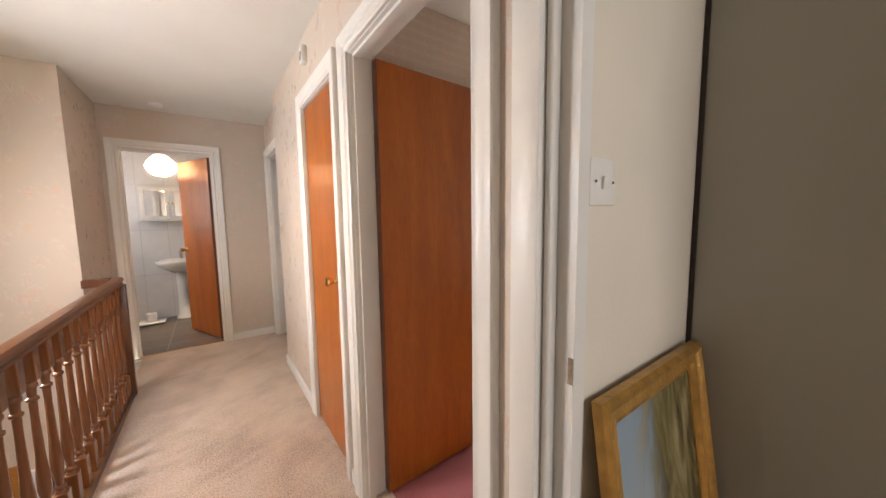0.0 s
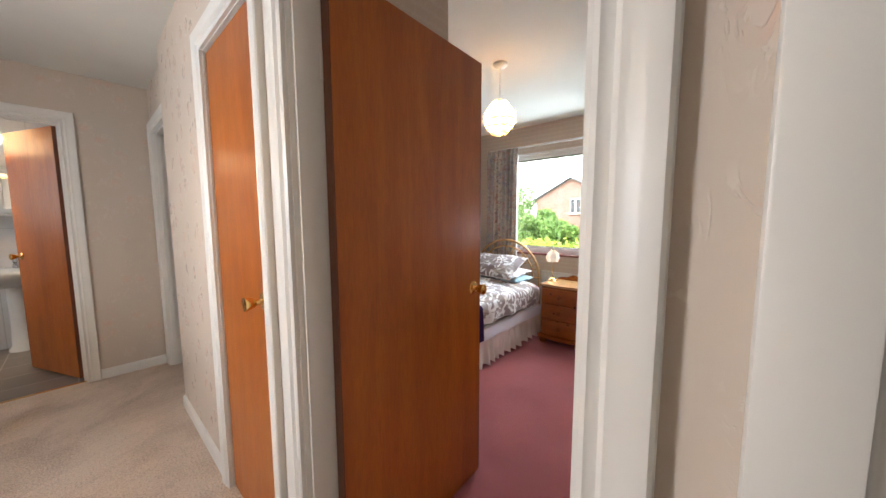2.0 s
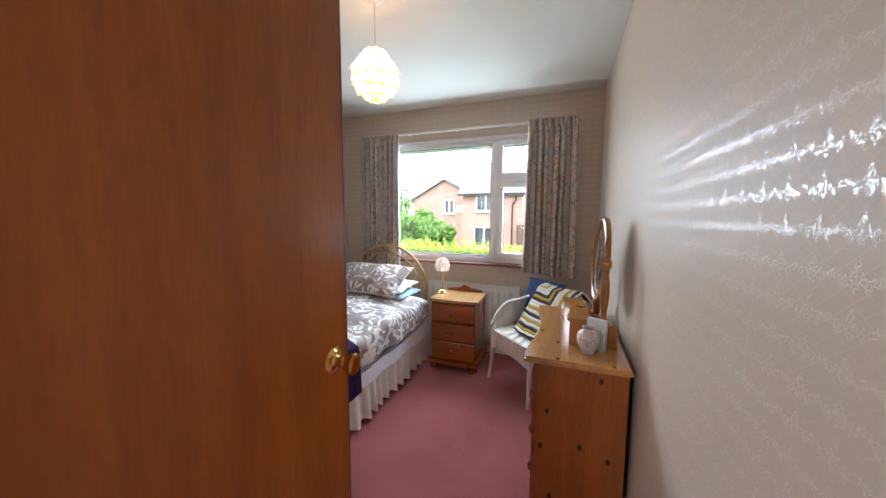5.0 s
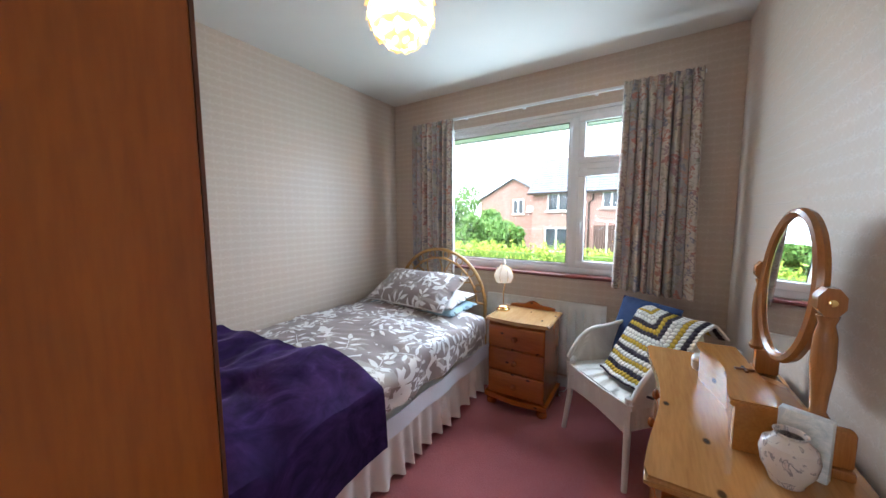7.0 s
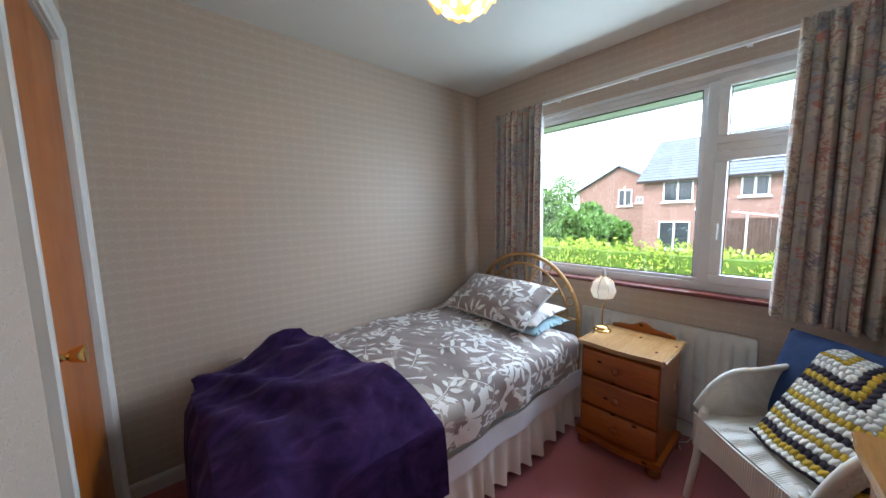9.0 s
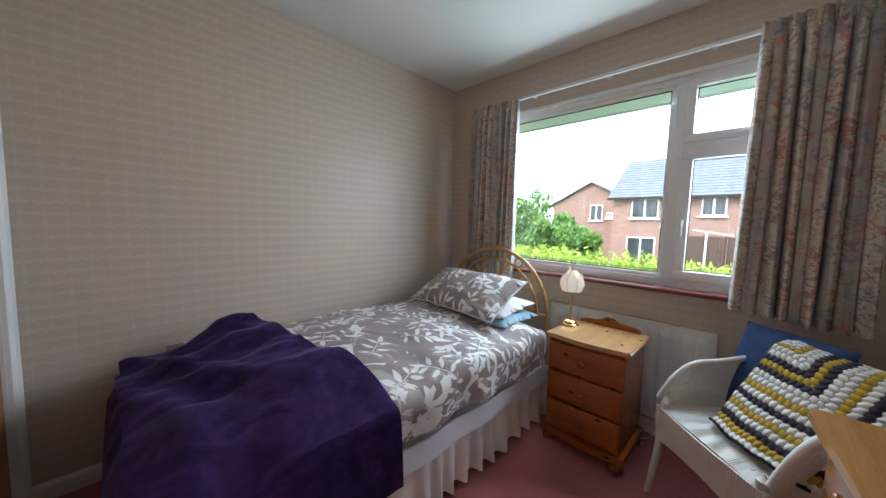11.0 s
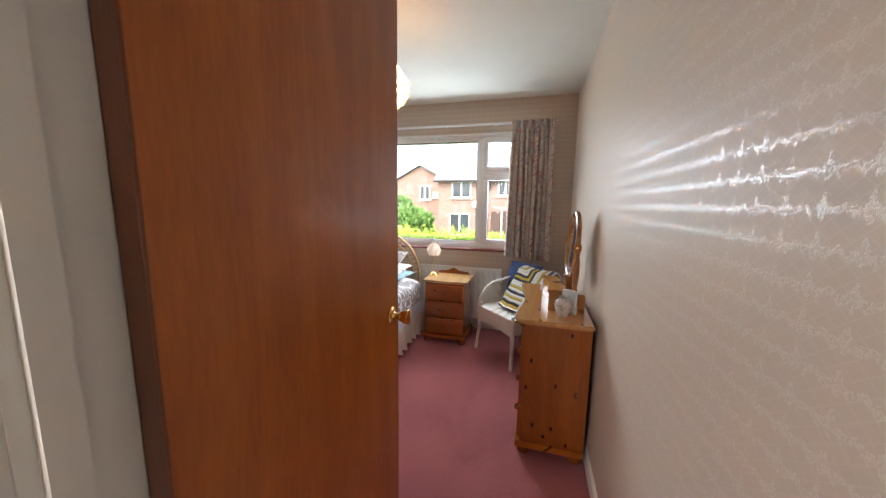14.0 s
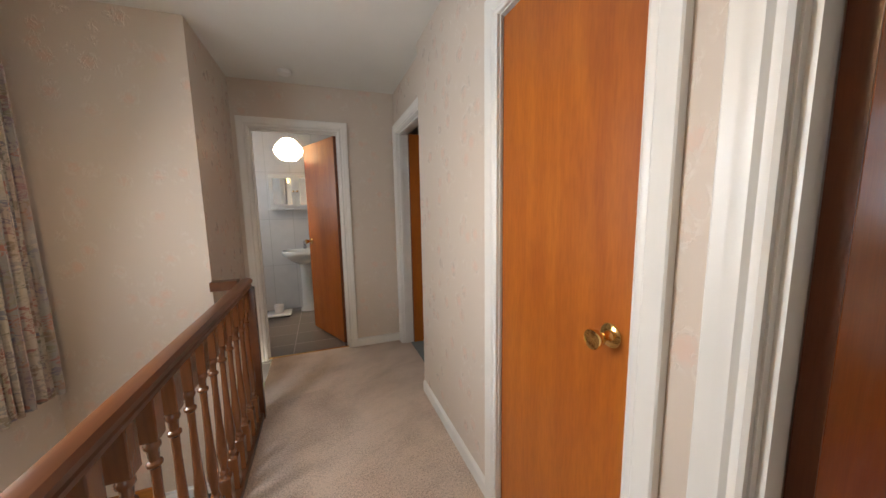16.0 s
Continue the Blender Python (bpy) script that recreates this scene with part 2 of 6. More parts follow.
def curtain_print():
    m = Nodes("printed_curtain_fabric")
    uv = m.uv()
    u, w, _ = m.xyz(uv)
    band = m.math("FRACT", m.math("MULTIPLY", u, 7.0))
    stripe = m.step(m.math("ABSOLUTE", m.math("SUBTRACT", band, 0.5)), 0.20, 0.26)
    base = m.mix(stripe, (0.60, 0.54, 0.47), (0.38, 0.36, 0.35))
    v = m.add("ShaderNodeTexVoronoi", Vector=m.scaled(uv, (26, 18, 1)), Scale=1.0)
    hue = m.xyz(v.outputs["Color"])[0]
    tint = m.ramp(hue, (0.0, (0.46, 0.17, 0.12)), (0.3, (0.20, 0.22, 0.30)), (0.55, (0.52, 0.46, 0.38)), (0.78, (0.25, 0.25, 0.18)), (1.0, (0.50, 0.26, 0.20)))
    blot = m.step(m.noise(uv, 34.0, 3, 0.6, 1.6), 0.47, 0.56)
    col = m.mix(m.math("MULTIPLY", blot, 0.88), base, tint)
    drift = m.step(m.noise(m.scaled(uv, (3.2, 1.0, 1)), 3.3, 2, 0.4, 1.0), 0.56, 0.62)
    col = m.mix(m.math("MULTIPLY", drift, 0.2), col, (0.46, 0.20, 0.15))
    return m.done(col, 0.85, m.noise(uv, 500.0, 2), 0.0004, 0.5)


def crochet():
    m = Nodes("crochet_wool")
    u, w, _ = m.xyz(m.uv())
    du = m.math("SUBTRACT", m.math("MULTIPLY", u, 0.39), 0.03)
    dw = m.math("SUBTRACT", 0.51, m.math("MULTIPLY", w, 0.65))
    ring, along = m.math("MAXIMUM", du, dw), m.math("MULTIPLY", m.math("MINIMUM", du, dw), 41.0)
    tooth = m.math("MULTIPLY", m.math("SINE", m.math("MULTIPLY", along, 6.283)), 0.10)
    turns = m.math("ADD", m.math("DIVIDE", ring, 0.0265), tooth)
    i = m.math("FLOOR", turns)
    cream, mustard, black = (0.74, 0.70, 0.63), (0.52, 0.33, 0.02), (0.02, 0.01, 0.022)
    col = m.t.nodes.new("ShaderNodeValToRGB")
    col.color_ramp.interpolation = "CONSTANT"
    m.put(col.inputs[0], m.math("DIVIDE", m.math("ADD", i, 0.5), 20.0))
    e = col.color_ramp.elements
    rows = "ccyccbybccycbcycbycb"
    while len(e) < len(rows):
        e.new(0.99)
    for n, (el, c) in enumerate(zip(e, rows)):
        el.position, el.color = n / 20.0, (*{"c": cream, "y": mustard, "b": black}[c], 1)
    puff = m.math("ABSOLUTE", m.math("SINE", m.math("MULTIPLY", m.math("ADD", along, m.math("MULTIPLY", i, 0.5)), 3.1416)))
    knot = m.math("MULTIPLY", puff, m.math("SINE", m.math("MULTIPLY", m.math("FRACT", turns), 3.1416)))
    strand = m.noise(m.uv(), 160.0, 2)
    # wool colour darkened between the knots to stand for shade in the gaps
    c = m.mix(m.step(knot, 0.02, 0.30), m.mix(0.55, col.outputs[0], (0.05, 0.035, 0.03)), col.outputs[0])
    k = m.math("MULTIPLY", strand, 0.25)
    return m.done(c, 0.95, m.math("ADD", knot, k), 0.008, 0.9)


def brick_mat(name, c1, c2):
    m = Nodes(name)
    o = m.obj()
    x, y, z = m.xyz(o)
    b = m.t.nodes.new("ShaderNodeTexBrick")
    m.put(b.inputs["Vector"], m.vec(m.math("ADD", x, y), z))
    b.inputs["Color1"].default_value, b.inputs["Color2"].default_value = (*c1, 1), (*c2, 1)
    b.inputs["Mortar"].default_value = (0.34, 0.29, 0.26, 1)
    b.inputs["Scale"].default_value = 1.0
    b.inputs["Mortar Size"].default_value = 0.008
    b.inputs["Brick Width"].default_value, b.inputs["Row Height"].default_value = 0.225, 0.075
    col = m.mix(0.3, b.outputs[0], m.ramp(m.noise(o, 1.2, 4), (0.3, (0.7, 0.7, 0.7)), (0.7, (1, 1, 1))), "MULTIPLY")
    return m.done(col, 0.9)


def emissive(name, color, strength):
    m = Nodes(name)
    return m.done(color, 0.5, None, Emission_Color=(*color, 1), Emission_Strength=strength)


def glass_mat(name, tint=(1, 1, 1), rough=0.0):
    """A thin pane: clear to look through, with a mirror's gloss at a slant."""
    m = Nodes(name)
    t = m.add("ShaderNodeBsdfTransparent", Color=(*tint, 1))
    g = m.add("ShaderNodeBsdfGlossy", Color=(1, 1, 1, 1), Roughness=rough)
    facing = m.add("ShaderNodeLayerWeight", Blend=0.5).outputs["Facing"]
    f = m.math("ADD", 0.035, m.math("MULTIPLY", m.math("POWER", facing, 5.0), 0.8))
    x = m.t.nodes.new("ShaderNodeMixShader")
    m.put(x.inputs[0], f)
    m.t.links.new(t.outputs[0], x.inputs[1])
    m.t.links.new(g.outputs[0], x.inputs[2])
    m.t.links.new(x.outputs[0], m.t.nodes["Material Output"].inputs[0])
    return m.mat


def shade_mat(name, color, through_color, thin=0.6, emit=0.0):
    m = Nodes(name)
    d = m.add("ShaderNodeBsdfDiffuse", Color=(*color, 1))
    t = m.add("ShaderNodeBsdfTranslucent", Color=(*through_color, 1))
    x = m.t.nodes.new("ShaderNodeMixShader")
    x.inputs[0].default_value = thin
    m.t.links.new(d.outputs[0], x.inputs[1])
    m.t.links.new(t.outputs[0], x.inputs[2])
    m.t.links.new(x.outputs[0], m.t.nodes["Material Output"].inputs[0])
    return m.mat


def leaves(name, dark, light):
    m = Nodes(name)
    r = m.add("ShaderNodeNewGeometry").outputs["Random Per Island"]
    return m.done(m.ramp(r, (0.0, dark), (1.0, light)), 0.6)


def throw_mat():
    m = Nodes("purple_fleece")
    o = m.obj()
    f = m.noise(o, 6, 5, 0.65, 1.6)
    col = m.ramp(f, (0.38, (0.016, 0.006, 0.040)), (0.58, (0.034, 0.013, 0.078)), (0.78, (0.070, 0.034, 0.135)))
    return m.done(col, 0.9, m.noise(o, 300, 2), 0.001, 0.5, Specular_IOR_Level=0.15, Sheen_Weight=0.25, Sheen_Roughness=0.3, Sheen_Tint=(0.55, 0.4, 0.8, 1))


def tile_mat(name, c1, c2, grout, w, h, rough):
    m = Nodes(name)
    x, y, z = m.xyz(m.obj())
    b = m.t.nodes.new("ShaderNodeTexBrick")
    b.offset = 0.0
    m.put(b.inputs["Vector"], m.vec(m.math("ADD", x, m.math("MULTIPLY", y, 1.0 if h > 0.45 else 0.0)), m.math("ADD", z, m.math("MULTIPLY", y, 0.0 if h > 0.45 else 1.0))))
    b.inputs["Color1"].default_value, b.inputs["Color2"].default_value = (*c1, 1), (*c2, 1)
    b.inputs["Mortar"].default_value = (*grout, 1)
    b.inputs["Scale"].default_value = 1.0
    b.inputs["Mortar Size"].default_value = 0.004
    b.inputs["Brick Width"].default_value, b.inputs["Row Height"].default_value = w, h
    col = m.mix(0.4, b.outputs[0], m.ramp(m.noise(m.obj(), 5, 5, 0.6, 1), (0.3, (0.8, 0.8, 0.8)), (0.7, (1, 1, 1))), "MULTIPLY")
    return m.done(col, rough)


M_PAPER = wallpaper_bedroom()
M_FLORAL = wallpaper_landing()
M_PLAINWALL = plain("cream_emulsion", (0.72, 0.66, 0.56), 0.6, 0.05, 2.0, 0.0005, 120)
M_CEIL = plain("white_ceiling_paint", (0.74, 0.72, 0.67), 0.85, 0.04, 1.5, 0.001, 180)
M_GLOSSPAINT = plain("white_gloss_paint", (0.74, 0.72, 0.68), 0.38, 0.04, 4.0, 0.0004, 30)
M_DOOR = wood("varnished_veneer", (0.31, 0.068, 0.006), (0.50, 0.150, 0.015), "Z", 0.36, 9.0, fine=0.8, coat=0.08)
M_DOOR_EDGE = wood("dark_lipping", (0.13, 0.035, 0.012), (0.20, 0.06, 0.02), "Z", 0.3, 18.0)
# chest and cabinet pine: sides and fronts darkened for shade, tops paled for glare
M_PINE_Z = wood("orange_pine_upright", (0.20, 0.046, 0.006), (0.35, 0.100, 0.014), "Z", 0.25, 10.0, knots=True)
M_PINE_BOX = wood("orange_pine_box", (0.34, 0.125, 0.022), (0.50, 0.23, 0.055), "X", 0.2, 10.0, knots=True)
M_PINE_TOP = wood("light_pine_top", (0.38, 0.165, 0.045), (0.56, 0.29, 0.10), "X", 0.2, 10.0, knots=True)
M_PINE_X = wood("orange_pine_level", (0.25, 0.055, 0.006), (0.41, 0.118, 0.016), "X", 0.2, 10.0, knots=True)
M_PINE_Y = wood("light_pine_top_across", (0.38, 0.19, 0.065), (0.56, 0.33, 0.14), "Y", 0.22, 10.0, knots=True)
M_RAIL = wood("brown_handrail", (0.065, 0.019, 0.006), (0.15, 0.050, 0.015), "Y", 0.3, 12.0)
M_SPINDLE = wood("turned_hardwood", (0.105, 0.034, 0.011), (0.22, 0.080, 0.026), "Z", 0.2, 12.0, coat=0.4)
M_MIRRORFRAME = wood("honey_wood", (0.27, 0.092, 0.020), (0.41, 0.165, 0.042), "Z", 0.25, 16.0)
M_CANE = wood("honey_cane", (0.36, 0.19, 0.05), (0.58, 0.34, 0.11), "X", 0.35, 20.0)
M_SILL = plain("red_brown_sill", (0.16, 0.035, 0.03), 0.3, 0.1, 8)
M_CARPET = carpet("beige_carpet", (0.40, 0.285, 0.21), (0.78, 0.62, 0.50), 0.16)
M_PINKCARPET = carpet("rose_carpet", (0.27, 0.045, 0.050), (0.43, 0.105, 0.110), 0.0)
M_UPVC = plain("white_upvc", (0.80, 0.80, 0.80), 0.25, 0.02, 3)
M_BRASS = plain("polished_brass", (0.80, 0.53, 0.20), 0.16, 0.08, 12, Metallic=1.0)
M_CHROME = plain("chrome", (0.75, 0.75, 0.76), 0.12, 0.04, 12, Metallic=1.0)
M_MIRROR = plain("silvered_glass", (0.88, 0.90, 0.90), 0.015, 0.01, 3, Metallic=1.0)
M_GLASS = glass_mat("window_glass")
M_LEAFPRINT = duvet_print()
M_CURTAIN = curtain_print()
M_LINEN = plain("white_linen", (0.74, 0.71, 0.70), 0.85, 0.06, 5, 0.001, 200)
M_BLUEWHITE = plain("bluish_white_cotton", (0.76, 0.78, 0.84), 0.8, 0.04, 5, 0.001, 200)
M_CREAMLINEN = plain("cream_valance_cotton", (0.76, 0.71, 0.66), 0.85, 0.08, 5, 0.001, 200)
M_BLUELINEN = plain("pale_blue_cotton", (0.38, 0.54, 0.62), 0.85, 0.06, 5, 0.001, 200)
M_THROW = throw_mat()
M_LOOM = plain("white_painted_weave", (0.74, 0.70, 0.64), 0.5, 0.06, 9)
M_NAVY = plain("blue_cushion_cotton", (0.018, 0.045, 0.14), 0.8, 0.15, 9, 0.001, 200)
M_CROCHET = crochet()
M_SHADE = shade_mat("cream_petal_shade", (0.85, 0.70, 0.45), (0.98, 0.80, 0.50), 0.65)
M_GLASSSHADE = shade_mat("opal_shade", (0.9, 0.86, 0.8), (1.0, 0.92, 0.82), 0.6)
M_BULB = emissive("lit_bulb", (1.0, 0.78, 0.5), 60.0)
M_CERAMIC = plain("white_ceramic", (0.82, 0.82, 0.80), 0.08, 0.02, 3)
M_BATHTILE = tile_mat("pale_marbled_tile", (0.74, 0.72, 0.70), (0.70, 0.67, 0.65), (0.6, 0.58, 0.55), 0.28, 0.6, 0.2)
M_BATHFLOOR = tile_mat("slate_grey_tile", (0.10, 0.085, 0.08), (0.13, 0.11, 0.10), (0.3, 0.28, 0.26), 0.45, 0.3, 0.3)
M_GILT = plain("gilt_moulding", (0.50, 0.28, 0.075), 0.35, 0.25, 25, 0.002, 90, Metallic=0.6)
M_BOARD = plain("beige_cupboard_laminate", (0.34, 0.315, 0.26), 0.35, 0.05, 2)
M_DARK = plain("dark_gap", (0.03, 0.018, 0.012), 0.7, 0.2, 9)
M_PLASTIC = plain("white_plastic", (0.78, 0.76, 0.72), 0.3, 0.02, 3)
M_BRICK = brick_mat("red_brick", (0.28, 0.145, 0.115), (0.36, 0.195, 0.155))
M_SLATE = tile_mat("grey_roof_tile", (0.14, 0.165, 0.20), (0.17, 0.195, 0.23), (0.06, 0.06, 0.07), 0.33, 0.3, 0.7)
M_HEDGE = leaves("hedge_leaves", (0.20, 0.32, 0.03), (0.52, 0.62, 0.10))
M_BUSH = leaves("shrub_leaves", (0.05, 0.13, 0.02), (0.18, 0.32, 0.07))
M_GRASS = plain("lawn", (0.08, 0.15, 0.03), 0.9, 0.3, 1.0, 0.01, 30)
M_BARK = plain("bark", (0.10, 0.07, 0.05), 0.9, 0.3, 12, 0.01, 40)
M_WINDARK = plain("dark_room_glass", (0.05, 0.06, 0.07), 0.08, 0.2, 2)
M_ASPHALT = plain("asphalt", (0.06, 0.06, 0.062), 0.9, 0.2, 3, 0.005, 60)
M_FENCE = plain("dark_fence_wood", (0.09, 0.055, 0.045), 0.85, 0.2, 3)

# ---- building helpers ----


def box(bm, x0, x1, y0, y1, z0, z1, m=None):
    vs = [Vector((x, y, z)) for z in (z0, z1) for y in (y0, y1) for x in (x0, x1)]
    vs = [bm.verts.new(m @ v if m else v) for v in vs]
    for f in ((0, 2, 3, 1), (4, 5, 7, 6), (0, 1, 5, 4), (2, 6, 7, 3), (0, 4, 6, 2), (1, 3, 7, 5)):
        bm.faces.new([vs[i] for i in f])


def soft_box(bm, x0, x1, y0, y1, z0, z1, r=0.004, seg=2, m=None):
    t = bmesh.new()
    box(t, x0, x1, y0, y1, z0, z1)
    bmesh.ops.bevel(t, geom=list(t.edges), offset=r, segments=seg, affect="EDGES", profile=0.5)
    join(bm, t, m)


def join(bm, other, m=None):
    if m:
        bmesh.ops.transform(other, matrix=m, verts=list(other.verts))
    me = bpy.data.meshes.new("tmp")
    other.to_mesh(me)
    other.free()
    bm.from_mesh(me)
    bpy.data.meshes.remove(me)


def lathe(bm, profile, seg=20, m=None, cap=True):
    """Turn a profile of (radius, z) round z."""
    rings = []
    for r, z in profile:
        ring = []
        for i in range(seg):
            a = 2 * math.pi * i / seg
            v = Vector((r * math.cos(a), r * math.sin(a), z))
            ring.append(bm.verts.new(m @ v if m else v))
        rings.append(ring)
    for a, b in zip(rings, rings[1:]):
        for i in range(seg):
            bm.faces.new((a[i], a[(i + 1) % seg], b[(i + 1) % seg], b[i]))
    if cap:
        bm.faces.new(list(reversed(rings[0])))
        bm.faces.new(rings[-1])


def tube(bm, pts, r, seg=8, closed=False):
    """A round bar along points; r a number or a list."""
    pts = [Vector(p) for p in pts]
    n = len(pts)
    rings = []
    for i, p in enumerate(pts):
        a = pts[(i - 1) % n] if closed or i else p
        b = pts[(i + 1) % n] if closed or i < n - 1 else p
        d = (b - a).normalized()
        up = Vector((0, 0, 1)) if abs(d.z) < 0.9 else Vector((1, 0, 0))
        s = d.cross(up).normalized()
        t = s.cross(d)
        rr = r[i] if isinstance(r, (list, tuple)) else r
        rings.append([bm.verts.new(p + rr * (math.cos(2 * math.pi * k / seg) * s + math.sin(2 * math.pi * k / seg) * t)) for k in range(seg)])
    last = n if closed else n - 1
    for i in range(last):
        a, b = rings[i], rings[(i + 1) % n]
        for k in range(seg):
            bm.faces.new((a[k], a[(k + 1) % seg], b[(k + 1) % seg], b[k]))
    if not closed:
        bm.faces.new(list(reversed(rings[0])))
        bm.faces.new(rings[-1])


def prism(bm, outline, z0, z1, m=None):
    """An outline in x, y pushed up from z0 to z1."""
    lo = [bm.verts.new((m or Matrix()) @ Vector((x, y, z0))) for x, y in outline]
    hi = [bm.verts.new((m or Matrix()) @ Vector((x, y, z1))) for x, y in outline]
    n = len(lo)
    bm.faces.new(list(reversed(lo)))
    bm.faces.new(hi)
    for i in range(n):
        bm.faces.new((lo[i], lo[(i + 1) % n], hi[(i + 1) % n], hi[i]))


def sheet(bm, nu, nv, f, thick=0.0):
    """A cloth: f(u, v) gives points for u, v in 0..1; with UVs in f's second value if it gives one."""
    uvl = bm.loops.layers.uv.verify()
    grid = [[f(i / nu, j / nv) for j in range(nv + 1)] for i in range(nu + 1)]
    layers = [0.0, thick] if thick else [0.0]
    made = []
    for k, off in enumerate(layers):
        vs = []
        for i in range(nu + 1):
            row = []
            for j in range(nv + 1):
                p = Vector(grid[i][j][0])
                if off:
                    a = Vector(grid[min(i + 1, nu)][j][0]) - Vector(grid[max(i - 1, 0)][j][0])
                    b = Vector(grid[i][min(j + 1, nv)][0]) - Vector(grid[i][max(j - 1, 0)][0])
                    n = a.cross(b)
                    if n.length > 1e-9:
                        p = p - n.normalized() * off
                row.append(bm.verts.new(p))
            vs.append(row)
        made.append(vs)
        for i in range(nu):
            for j in range(nv):
                q = [(i, j), (i + 1, j), (i + 1, j + 1), (i, j + 1)]
                if k:
                    q.reverse()
                face = bm.faces.new([vs[a][b] for a, b in q])
                face.smooth = True
                for loop, (a, b) in zip(face.loops, q):
                    loop[uvl].uv = grid[a][b][1]
    if thick:
        a, b = made
        rim = [(i, 0) for i in range(nu)] + [(nu, j) for j in range(nv)] + [(i, nv) for i in range(nu, 0, -1)] + [(0, j) for j in range(nv, 0, -1)]
        for p, q in zip(rim, rim[1:] + rim[:1]):
            face = bm.faces.new((a[q[0]][q[1]], a[p[0]][p[1]], b[p[0]][p[1]], b[q[0]][q[1]]))
            for loop in face.loops:
                loop[uvl].uv = grid[p[0]][p[1]][1]


def finish(bm, name, material, smooth=True):
    bmesh.ops.recalc_face_normals(bm, faces=list(bm.faces))
    me = bpy.data.meshes.new(name)
    bm.to_mesh(me)
    bm.free()
    me.materials.append(material)
    if smooth:
        me.shade_smooth()
        me.set_sharp_from_angle(angle=radians(38))
    return me


def part(name, bm, material, parent, label="", smooth=True):
    ob = new(name, finish(bm, name, material, smooth))
    ob.parent = parent
    return tagged(ob, label)


def thing(name, label, category, x=0.0, y=0.0, z=0.0, rz=0.0, group="", rx=0.0, ry=0.0):
    ob = new(name)
    ob.empty_display_size = 0.05
    ob.matrix_world = pose(x, y, z, rx, ry, rz)
    return tagged(ob, label, category, group)


def single(name, bm, material, label, category, x=0.0, y=0.0, z=0.0, rz=0.0, group=""):
    ob = new(name, finish(bm, name, material))
    ob.matrix_world = pose(x, y, z, 0, 0, rz)
    return tagged(ob, label, category, group)


def structure(name, bm, material, label="", parent=None, smooth=False):
    ob = new(name, finish(bm, name, material, smooth))
    if parent:
        ob.parent = parent
    return tagged(ob, label, "", "", "structure")


def B(*b):
    """A bmesh of boxes."""
    bm = bmesh.new()
    for q in b:
        box(bm, *q)
    return bm


def wall_boxes(bm, axis, a0, a1, s0, s1, z0, z1, holes=()):
    """A wall that runs along s, from a0 to a1 thick, with holes (s0, s1, z0, z1)."""
    ss = sorted({s0, s1, *[h[0] for h in holes], *[h[1] for h in holes]})
    for p, q in zip(ss, ss[1:]):
        mid = (p + q) / 2
        zs = [(z0, z1)]
        for h in holes:
            if h[0] < mid < h[1]:
                cut = []
                for lo, hi in zs:
                    if h[2] > lo:
                        cut.append((lo, min(h[2], hi)))
                    if h[3] < hi:
                        cut.append((max(h[3], lo), hi))
                zs = cut
        for lo, hi in zs:
            if hi - lo > 1e-4:
                box(bm, *((a0, a1, p, q) if axis == "x" else (p, q, a0, a1)), lo, hi)


# ---- structure ----
H = 2.36
LX, BX = 0.50, 0.60          # landing side and bedroom side of the shared wall
WX = 3.72                    # bedroom window wall
SY, NY = 0.60, 3.157         # bedroom's side walls
BATHY = 4.205

bm = bmesh.new()
wall_boxes(bm, "x", LX, 0.55, 0.45, 3.235, 0, H, ((SY + 0.004, 1.386, 0, 1.995), (1.608, 2.195, 0, 1.995)))
structure("wall_landing_east", bm, M_FLORAL)
bm = bmesh.new()
wall_boxes(bm, "x", 0.55, BX, 0.45, 1.47, 0, H, ((SY + 0.004, 1.386, 0, 1.995),))
structure("wall_bedroom_west", bm, M_PAPER)
structure("wall_cupboard_back", B((0.55, BX, 1.47, 1.608, 0, H), (0.55, BX, 2.195, 3.157, 0, H), (0.55, BX, 1.608, 2.195, 1.995, H)), M_PLAINWALL)
bm = bmesh.new()
wall_boxes(bm, "x", 0.55, 0.65, 3.235, BATHY, 0, H, ((3.36, 4.10, 0, 1.995),))
structure("wall_landing_recess", bm, M_FLORAL)
bm = bmesh.new()
wall_boxes(bm, "x", WX, 3.90, 0.3, 3.4, -0.3, 2.7, ((0.90, 2.66, 0.87, 2.045),))
structure("wall_window", bm, M_PAPER)
structure("wall_bedroom_south", B((BX, WX, 0.48, SY, 0, H)), M_PAPER)
structure("wall_bedroom_north", B((1.25, WX, NY, 3.235, 0, H), (BX, 1.25, NY, 3.235, 0, H)), M_PAPER)
structure("wall_closet_side", B((BX, 1.15, 1.47, 1.53, 0, H)), M_PAPER)
bm = bmesh.new()
wall_boxes(bm, "x", 1.15, 1.25, 1.47, NY, 0, H, ((2.29, 2.97, 0, 1.995),))
structure("wall_closet_front", bm, M_PAPER)
bm = bmesh.new()
wall_boxes(bm, "y", BATHY, 4.27, -1.7, 0.65, 0, H, ((-0.652, 0.046, 0, 1.995),))
structure("wall_bath_front", bm, M_FLORAL)
bm = bmesh.new()
wall_boxes(bm, "y", 4.27, 4.33, -1.7, 0.65, 0, H, ((-0.652, 0.046, 0, 1.995),))
structure("wall_bath_inner", bm, M_BATHTILE)
structure("wall_bath_back", B((-1.7, 0.65, 5.80, 5.9, 0, H)), M_BATHTILE)
structure("wall_bath_west", B((-1.7, -1.6, 4.33, 5.80, 0, H)), M_BATHTILE)
